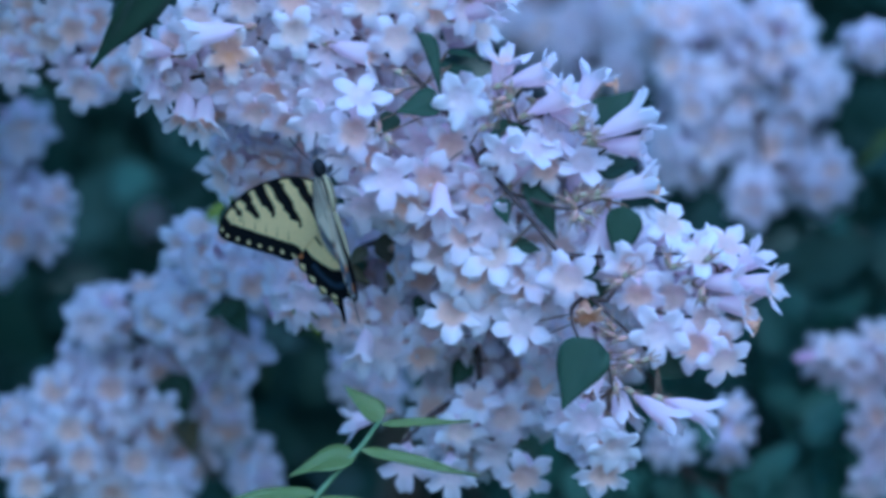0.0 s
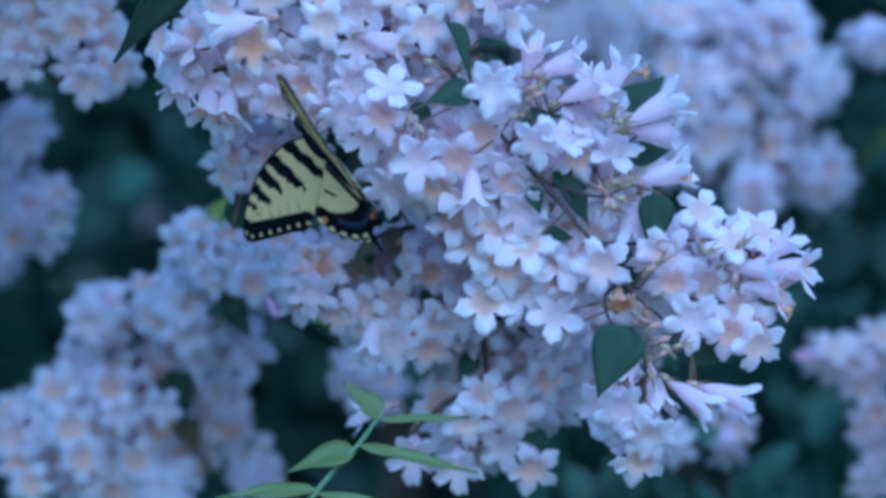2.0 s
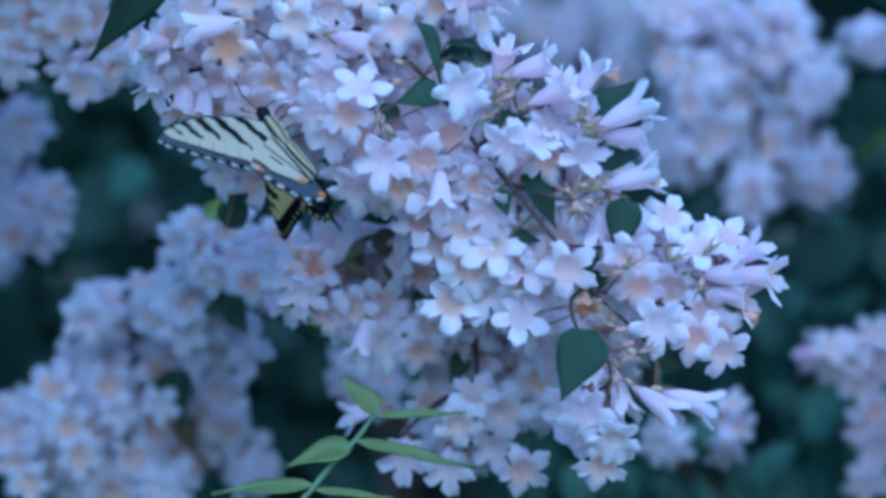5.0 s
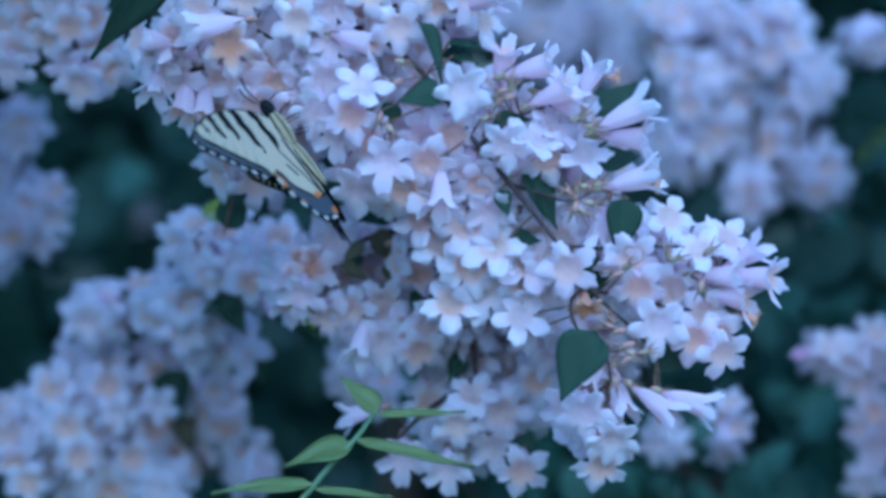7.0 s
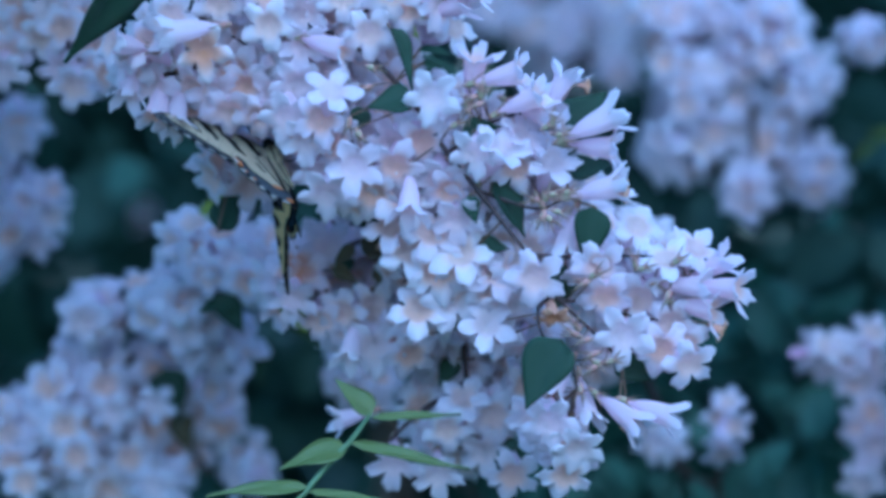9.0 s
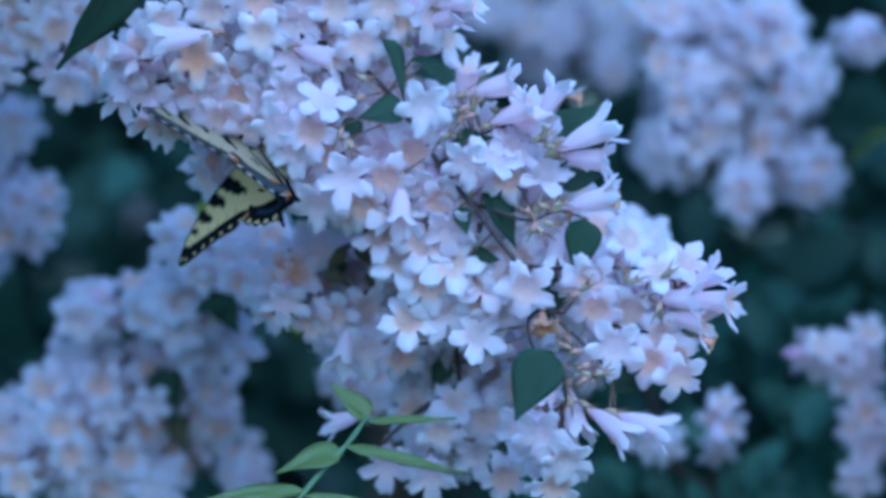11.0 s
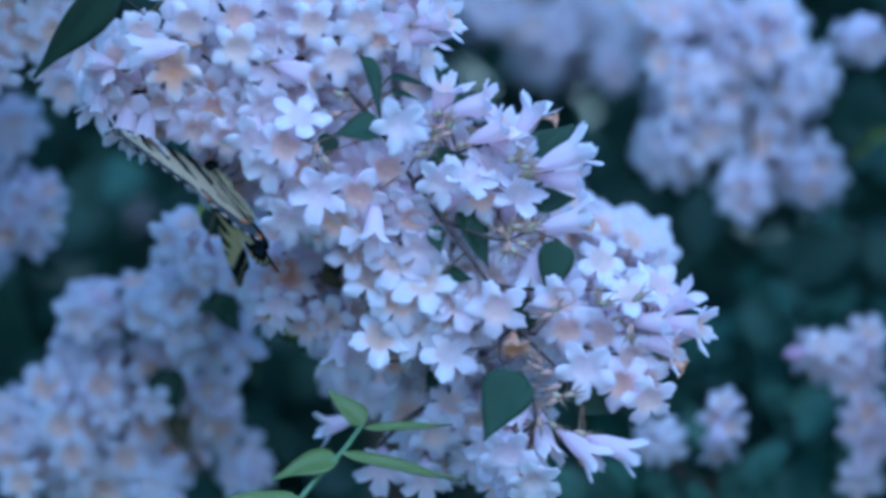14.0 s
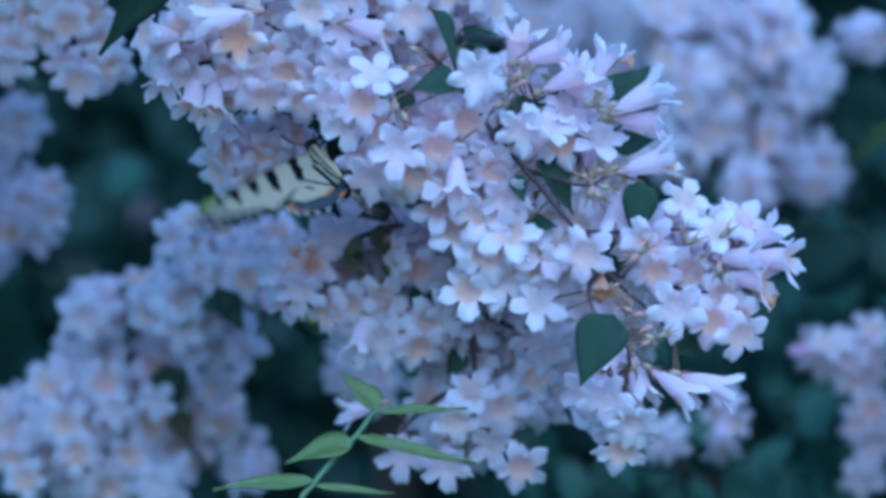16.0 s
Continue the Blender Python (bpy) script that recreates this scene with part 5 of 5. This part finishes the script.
# ---- movement ----
def motions():
    walk(BRANCH.root, [
        (0, pose(-0.0156, 1.6600, 1.4354, 0, 0.00, 0)),
        (0.5, pose(-0.0061, 1.6600, 1.4339, 0, -0.47, 0)),
        (1, pose(-0.0097, 1.6600, 1.4388, 0, -0.72, 0)),
        (1.5, pose(-0.0143, 1.6600, 1.4337, 0, 0.54, 0)),
        (2, pose(-0.0054, 1.6600, 1.4381, 0, -0.82, 0)),
        (2.5, pose(-0.0118, 1.6600, 1.4342, 0, -0.27, 0)),
        (3, pose(-0.0166, 1.6600, 1.4368, 0, -0.46, 0)),
        (3.5, pose(-0.0057, 1.6600, 1.4372, 0, -0.88, 0)),
        (4, pose(-0.0150, 1.6600, 1.4376, 0, -0.02, 0)),
        (6.5, pose(-0.0143, 1.6600, 1.4372, 0, 0.39, 0)),
        (7, pose(-0.0141, 1.6600, 1.4376, 0, 0.57, 0)),
        (7.5, pose(-0.0160, 1.6600, 1.4371, 0, 0.59, 0)),
        (8, pose(-0.0198, 1.6600, 1.4356, 0, 1.31, 0)),
        (8.5, pose(-0.0191, 1.6600, 1.4354, 0, 1.54, 0)),
        (9, pose(-0.0233, 1.6600, 1.4355, 0, 1.41, 0)),
        (11.5, pose(-0.0253, 1.6600, 1.4316, 0, 2.22, 0)),
        (12, pose(-0.0440, 1.6600, 1.4306, 0, 5.33, 0)),
        (12.5, pose(-0.0498, 1.6600, 1.4232, 0, 6.15, 0)),
        (13, pose(-0.0550, 1.6600, 1.4215, 0, 7.07, 0)),
        (13.5, pose(-0.0435, 1.6600, 1.4295, 0, 5.00, 0)),
        (14, pose(-0.0331, 1.6600, 1.4268, 0, 3.09, 0)),
        (14.5, pose(-0.0203, 1.6600, 1.4361, 0, 0.00, 0)),
        (15, pose(-0.0140, 1.6600, 1.4395, 0, -0.30, 0)),
        (15.5, pose(-0.0129, 1.6600, 1.4416, 0, -0.39, 0)),
        (16, pose(-0.0085, 1.6600, 1.4405, 0, -0.46, 0)),
    ])
    walk(SIDE.root, [
        (0, pose(-0.0674, 1.6600, 1.4613, 0, 0.00, 0)),
        (0.5, pose(-0.0615, 1.6600, 1.4602, 0, -0.47, 0)),
        (1, pose(-0.0637, 1.6600, 1.4642, 0, -0.72, 0)),
        (1.5, pose(-0.0675, 1.6600, 1.4599, 0, 0.54, 0)),
        (2, pose(-0.0600, 1.6600, 1.4633, 0, -0.82, 0)),
        (2.5, pose(-0.0652, 1.6600, 1.4599, 0, -0.27, 0)),
        (3, pose(-0.0689, 1.6600, 1.4619, 0, -0.46, 0)),
        (3.5, pose(-0.0603, 1.6600, 1.4628, 0, -0.88, 0)),
        (4, pose(-0.0674, 1.6600, 1.4627, 0, -0.02, 0)),
        (6.5, pose(-0.0665, 1.6600, 1.4623, 0, 0.39, 0)),
        (7, pose(-0.0663, 1.6600, 1.4626, 0, 0.57, 0)),
        (7.5, pose(-0.0680, 1.6600, 1.4623, 0, 0.59, 0)),
        (8, pose(-0.0711, 1.6600, 1.4611, 0, 1.31, 0)),
        (8.5, pose(-0.0703, 1.6600, 1.4605, 0, 1.54, 0)),
        (9, pose(-0.0740, 1.6600, 1.4605, 0, 1.41, 0)),
        (11.5, pose(-0.0756, 1.6600, 1.4576, 0, 2.22, 0)),
        (12, pose(-0.0913, 1.6600, 1.4566, 0, 5.33, 0)),
        (12.5, pose(-0.0956, 1.6600, 1.4517, 0, 6.15, 0)),
        (13, pose(-0.0985, 1.6600, 1.4503, 0, 7.07, 0)),
        (13.5, pose(-0.0896, 1.6600, 1.4558, 0, 5.00, 0)),
        (14, pose(-0.0830, 1.6600, 1.4542, 0, 3.09, 0)),
        (14.5, pose(-0.0726, 1.6600, 1.4606, 0, 0.00, 0)),
        (15, pose(-0.0670, 1.6600, 1.4629, 0, -0.30, 0)),
        (15.5, pose(-0.0661, 1.6600, 1.4635, 0, -0.39, 0)),
        (16, pose(-0.0627, 1.6600, 1.4638, 0, -0.46, 0)),
    ])
    walk(TWIG.root, [
        (0, pose(-0.0174, 1.6620, 1.4262, 0, 0.00, 0)),
        (0.5, pose(-0.0078, 1.6620, 1.4252, 0, -0.47, 0)),
        (1, pose(-0.0108, 1.6620, 1.4293, 0, -0.72, 0)),
        (1.5, pose(-0.0188, 1.6620, 1.4267, 0, 0.54, 0)),
        (2, pose(-0.0084, 1.6620, 1.4315, 0, -0.82, 0)),
        (2.5, pose(-0.0158, 1.6620, 1.4277, 0, -0.27, 0)),
        (3, pose(-0.0211, 1.6620, 1.4305, 0, -0.46, 0)),
        (3.5, pose(-0.0107, 1.6620, 1.4317, 0, -0.88, 0)),
        (4, pose(-0.0194, 1.6620, 1.4321, 0, -0.02, 0)),
        (6.5, pose(-0.0176, 1.6620, 1.4290, 0, 0.39, 0)),
        (7, pose(-0.0174, 1.6620, 1.4305, 0, 0.57, 0)),
        (7.5, pose(-0.0193, 1.6620, 1.4302, 0, 0.59, 0)),
        (8, pose(-0.0230, 1.6620, 1.4287, 0, 1.31, 0)),
        (8.5, pose(-0.0231, 1.6620, 1.4300, 0, 1.54, 0)),
        (9, pose(-0.0267, 1.6620, 1.4289, 0, 1.41, 0)),
        (11.5, pose(-0.0291, 1.6620, 1.4247, 0, 2.22, 0)),
        (12, pose(-0.0482, 1.6620, 1.4237, 0, 5.33, 0)),
        (12.5, pose(-0.0539, 1.6620, 1.4165, 0, 6.15, 0)),
        (13, pose(-0.0588, 1.6620, 1.4148, 0, 7.07, 0)),
        (13.5, pose(-0.0470, 1.6620, 1.4225, 0, 5.00, 0)),
        (14, pose(-0.0375, 1.6620, 1.4199, 0, 3.09, 0)),
        (14.5, pose(-0.0243, 1.6620, 1.4293, 0, 0.00, 0)),
        (15, pose(-0.0181, 1.6620, 1.4324, 0, -0.30, 0)),
        (15.5, pose(-0.0169, 1.6620, 1.4344, 0, -0.39, 0)),
        (16, pose(-0.0129, 1.6620, 1.4336, 0, -0.46, 0)),
    ])
    walk(BACK_BRANCH.root, [
        (0, pose(-0.0008, 1.7150, 1.3772, 0, 0.00, 0)),
        (0.5, pose(0.0004, 1.7150, 1.3781, 0, 0.00, 0)),
        (1, pose(0.0010, 1.7150, 1.3802, 0, 0.00, 0)),
        (1.5, pose(0.0004, 1.7150, 1.3787, 0, 0.00, 0)),
        (2, pose(0.0016, 1.7150, 1.3790, 0, 0.00, 0)),
        (2.5, pose(0.0001, 1.7150, 1.3778, 0, 0.00, 0)),
        (3, pose(-0.0008, 1.7150, 1.3775, 0, 0.00, 0)),
        (3.5, pose(0.0001, 1.7150, 1.3778, 0, 0.00, 0)),
        (4, pose(-0.0005, 1.7150, 1.3781, 0, 0.00, 0)),
        (6.5, pose(-0.0008, 1.7150, 1.3781, 0, 0.00, 0)),
        (7, pose(-0.0008, 1.7150, 1.3778, 0, 0.00, 0)),
        (7.5, pose(-0.0016, 1.7150, 1.3772, 0, 0.00, 0)),
        (8, pose(-0.0025, 1.7150, 1.3767, 0, 0.00, 0)),
        (8.5, pose(-0.0028, 1.7150, 1.3760, 0, 0.00, 0)),
        (9, pose(-0.0031, 1.7150, 1.3763, 0, 0.00, 0)),
        (11.5, pose(-0.0046, 1.7150, 1.3743, 0, 0.00, 0)),
        (12, pose(-0.0116, 1.7150, 1.3709, 0, 0.00, 0)),
        (12.5, pose(-0.0144, 1.7150, 1.3690, 0, 0.00, 0)),
        (13, pose(-0.0172, 1.7150, 1.3665, 0, 0.00, 0)),
        (13.5, pose(-0.0096, 1.7150, 1.3730, 0, 0.00, 0)),
        (14, pose(-0.0061, 1.7150, 1.3742, 0, 0.00, 0)),
        (14.5, pose(-0.0031, 1.7150, 1.3768, 0, 0.00, 0)),
        (15, pose(-0.0019, 1.7150, 1.3778, 0, 0.00, 0)),
        (15.5, pose(-0.0004, 1.7150, 1.3784, 0, 0.00, 0)),
        (16, pose(-0.0002, 1.7150, 1.3780, 0, 0.00, 0)),
    ])
    walk(LEFT_TWIG.root, [
        (0, pose(-0.0639, 1.7150, 1.4289, 0, 0.00, 0)),
        (0.5, pose(-0.0632, 1.7150, 1.4294, 0, 0.00, 0)),
        (1, pose(-0.0629, 1.7150, 1.4307, 0, 0.00, 0)),
        (1.5, pose(-0.0632, 1.7150, 1.4298, 0, 0.00, 0)),
        (2, pose(-0.0625, 1.7150, 1.4300, 0, 0.00, 0)),
        (2.5, pose(-0.0634, 1.7150, 1.4293, 0, 0.00, 0)),
        (3, pose(-0.0640, 1.7150, 1.4291, 0, 0.00, 0)),
        (3.5, pose(-0.0634, 1.7150, 1.4293, 0, 0.00, 0)),
        (4, pose(-0.0638, 1.7150, 1.4294, 0, 0.00, 0)),
        (6.5, pose(-0.0639, 1.7150, 1.4295, 0, 0.00, 0)),
        (7, pose(-0.0639, 1.7150, 1.4293, 0, 0.00, 0)),
        (7.5, pose(-0.0645, 1.7150, 1.4289, 0, 0.00, 0)),
        (8, pose(-0.0650, 1.7150, 1.4286, 0, 0.00, 0)),
        (8.5, pose(-0.0652, 1.7150, 1.4282, 0, 0.00, 0)),
        (9, pose(-0.0654, 1.7150, 1.4284, 0, 0.00, 0)),
        (11.5, pose(-0.0662, 1.7150, 1.4271, 0, 0.00, 0)),
        (12, pose(-0.0705, 1.7150, 1.4252, 0, 0.00, 0)),
        (12.5, pose(-0.0721, 1.7150, 1.4240, 0, 0.00, 0)),
        (13, pose(-0.0738, 1.7150, 1.4225, 0, 0.00, 0)),
        (13.5, pose(-0.0692, 1.7150, 1.4263, 0, 0.00, 0)),
        (14, pose(-0.0671, 1.7150, 1.4270, 0, 0.00, 0)),
        (14.5, pose(-0.0653, 1.7150, 1.4287, 0, 0.00, 0)),
        (15, pose(-0.0646, 1.7150, 1.4293, 0, 0.00, 0)),
        (15.5, pose(-0.0637, 1.7150, 1.4296, 0, 0.00, 0)),
        (16, pose(-0.0636, 1.7150, 1.4294, 0, 0.00, 0)),
    ])
    walk(TOP_BRANCH.root, [
        (0, pose(-0.1351, 1.7700, 1.4713, 0, 0.00, 0)),
        (0.5, pose(-0.1344, 1.7700, 1.4718, 0, 0.00, 0)),
        (1, pose(-0.1341, 1.7700, 1.4730, 0, 0.00, 0)),
        (1.5, pose(-0.1344, 1.7700, 1.4721, 0, 0.00, 0)),
        (2, pose(-0.1338, 1.7700, 1.4723, 0, 0.00, 0)),
        (2.5, pose(-0.1346, 1.7700, 1.4716, 0, 0.00, 0)),
        (3, pose(-0.1351, 1.7700, 1.4715, 0, 0.00, 0)),
        (3.5, pose(-0.1346, 1.7700, 1.4716, 0, 0.00, 0)),
        (4, pose(-0.1349, 1.7700, 1.4718, 0, 0.00, 0)),
        (6.5, pose(-0.1351, 1.7700, 1.4718, 0, 0.00, 0)),
        (7, pose(-0.1351, 1.7700, 1.4716, 0, 0.00, 0)),
        (7.5, pose(-0.1356, 1.7700, 1.4713, 0, 0.00, 0)),
        (8, pose(-0.1361, 1.7700, 1.4710, 0, 0.00, 0)),
        (8.5, pose(-0.1363, 1.7700, 1.4706, 0, 0.00, 0)),
        (9, pose(-0.1364, 1.7700, 1.4708, 0, 0.00, 0)),
        (11.5, pose(-0.1373, 1.7700, 1.4696, 0, 0.00, 0)),
        (12, pose(-0.1413, 1.7700, 1.4677, 0, 0.00, 0)),
        (12.5, pose(-0.1428, 1.7700, 1.4666, 0, 0.00, 0)),
        (13, pose(-0.1444, 1.7700, 1.4652, 0, 0.00, 0)),
        (13.5, pose(-0.1401, 1.7700, 1.4689, 0, 0.00, 0)),
        (14, pose(-0.1381, 1.7700, 1.4696, 0, 0.00, 0)),
        (14.5, pose(-0.1364, 1.7700, 1.4711, 0, 0.00, 0)),
        (15, pose(-0.1358, 1.7700, 1.4716, 0, 0.00, 0)),
        (15.5, pose(-0.1349, 1.7700, 1.4720, 0, 0.00, 0)),
        (16, pose(-0.1348, 1.7700, 1.4717, 0, 0.00, 0)),
    ])
    walk(SHOOT, [
        (0, pose(-0.0421, 1.6850, 1.3175, 0, 0.00, 0)),
        (0.5, pose(-0.0427, 1.6850, 1.3180, 0, 0.00, 0)),
        (1, pose(-0.0424, 1.6850, 1.3183, 0, 0.00, 0)),
        (1.5, pose(-0.0416, 1.6850, 1.3178, 0, 0.00, 0)),
        (2, pose(-0.0424, 1.6850, 1.3183, 0, 0.00, 0)),
        (2.5, pose(-0.0421, 1.6850, 1.3183, 0, 0.00, 0)),
        (3, pose(-0.0421, 1.6850, 1.3192, 0, 0.00, 0)),
        (3.5, pose(-0.0427, 1.6850, 1.3192, 0, 0.00, 0)),
        (4, pose(-0.0427, 1.6850, 1.3192, 0, 0.00, 0)),
        (6.5, pose(-0.0427, 1.6850, 1.3195, 0, 0.00, 0)),
        (7, pose(-0.0424, 1.6850, 1.3195, 0, 0.00, 0)),
        (7.5, pose(-0.0424, 1.6850, 1.3189, 0, 0.00, 0)),
        (8, pose(-0.0430, 1.6850, 1.3183, 0, 0.00, 0)),
        (8.5, pose(-0.0430, 1.6850, 1.3177, 0, 0.00, 0)),
        (9, pose(-0.0433, 1.6850, 1.3183, 0, 0.00, 0)),
        (11.5, pose(-0.0430, 1.6850, 1.3157, 0, 0.00, 0)),
        (12, pose(-0.0438, 1.6850, 1.3129, 0, 0.00, 0)),
        (12.5, pose(-0.0461, 1.6850, 1.3108, 0, 0.00, 0)),
        (13, pose(-0.0464, 1.6850, 1.3099, 0, 0.00, 0)),
        (13.5, pose(-0.0451, 1.6850, 1.3137, 0, 0.00, 0)),
        (14, pose(-0.0448, 1.6850, 1.3148, 0, 0.00, 0)),
        (14.5, pose(-0.0425, 1.6850, 1.3186, 0, 0.00, 0)),
        (15, pose(-0.0421, 1.6850, 1.3191, 0, 0.00, 0)),
        (15.5, pose(-0.0416, 1.6850, 1.3193, 0, 0.00, 0)),
        (16, pose(-0.0412, 1.6850, 1.3195, 0, 0.00, 0)),
    ])
    walk(BUTTERFLY, [
        (0, pose(-0.0377, 1.6400, 1.4179, 105.9, -4.9, -49.0)),
        (0.5, pose(-0.0293, 1.6400, 1.4174, 93.2, -16.2, -45.9)),
        (1, pose(-0.0348, 1.6400, 1.4201, 122.3, -13.8, -47.3)),
        (1.5, pose(-0.0488, 1.6400, 1.4308, 106.6, -12.9, -63.7)),
        (2, pose(-0.0409, 1.6400, 1.4337, 111.6, -38.8, -64.2)),
        (2.5, pose(-0.0466, 1.6400, 1.4368, 100.5, -24.7, -56.5)),
        (3, pose(-0.0503, 1.6400, 1.4401, 105.5, -22.3, -66.8)),
        (3.5, pose(-0.0418, 1.6400, 1.4403, 109.3, -32.9, -82.9)),
        (4, pose(-0.0516, 1.6400, 1.4395, 118.0, -36.9, -92.7)),
        (6.5, pose(-0.0536, 1.6400, 1.4351, 130.7, -33.0, -99.3)),
        (7, pose(-0.0509, 1.6400, 1.4374, 123.0, -13.9, -86.2)),
        (7.5, pose(-0.0526, 1.6400, 1.4436, 114.3, -27.9, -101.1)),
        (8, pose(-0.0595, 1.6650, 1.4322, 146.5, -30.2, -107.5)),
        (8.5, pose(-0.0518, 1.6900, 1.4328, 141.0, -37.6, -125.8)),
        (9, pose(-0.0542, 1.6892, 1.4290, 140.0, -41.6, -136.1)),
        (11.5, pose(-0.0551, 1.6850, 1.4318, 140.1, -40.6, -130.6)),
        (12, pose(-0.0697, 1.6620, 1.4261, 148.6, -39.2, -122.2)),
        (12.5, pose(-0.0818, 1.6850, 1.4210, 147.9, -37.6, -130.7)),
        (13, pose(-0.0874, 1.6863, 1.4157, 155.2, -39.2, -139.1)),
        (13.5, pose(-0.0763, 1.6875, 1.4211, 132.5, -19.1, -123.1)),
        (14, pose(-0.0703, 1.6887, 1.4207, 141.4, -21.1, -131.5)),
        (14.5, pose(-0.0540, 1.6900, 1.4248, 152.4, -18.0, -136.7)),
        (15, pose(-0.0460, 1.6850, 1.4294, 149.9, -12.7, -147.6)),
        (15.5, pose(-0.0433, 1.6750, 1.4316, 156.4, -15.7, -154.5)),
        (16, pose(-0.0388, 1.6740, 1.4286, 156.4, -15.7, -154.5)),
    ])
    # flap of the near and far wings and sweep of the forewings, in degrees
    beats = [
        (0, 47, 12, -5),
        (0.5, 37, 23, 4),
        (1, 28, 18, 2),
        (1.5, 80, 18, 6),
        (2, 36, 10, 6),
        (2.5, 33, 19, 4),
        (3, 56, 31, 2),
        (3.5, 58, 28, -1),
        (4, 67, 23, -1),
        (6.5, 40, -5, 1),
        (7, 42, 12, 7),
        (7.5, 64, 34, 3),
        (8, 31, 6, 3),
        (8.5, 28, 18, -8),
        (9, 26, 32, -7),
        (11.5, 30, 77, -2),
        (12, 17, 72, -10),
        (12.5, 14, 43, -32),
        (13, 16, 34, -34),
        (13.5, 17, 34, -2),
        (14, 6, 38, 6),
        (14.5, 3, 29, 7),
        (15, 33, 34, 11),
        (15.3, 60, 30, 18),
        (15.5, 63, 34, 21),
        (15.8, 60, 30, 20),
        (15.9, 22, 8, 18),
        (16, 60, 26, 20),
    ]
    root = Vector((0, 0.004, 0))
    for wing, side, fore in WINGS:
        rows = []
        for t, right, left, sweep in beats:
            m = Matrix.Rotation(radians(-right if side > 0 else left), 4, "Y")
            turn = sweep if fore else -14 if t == 12 else -7
            m = m @ Matrix.Translation(root) @ Matrix.Rotation(radians(turn * side), 4, "Z") @ Matrix.Translation(-root)
            rows.append((t, m))
        walk(wing, rows)


motions()
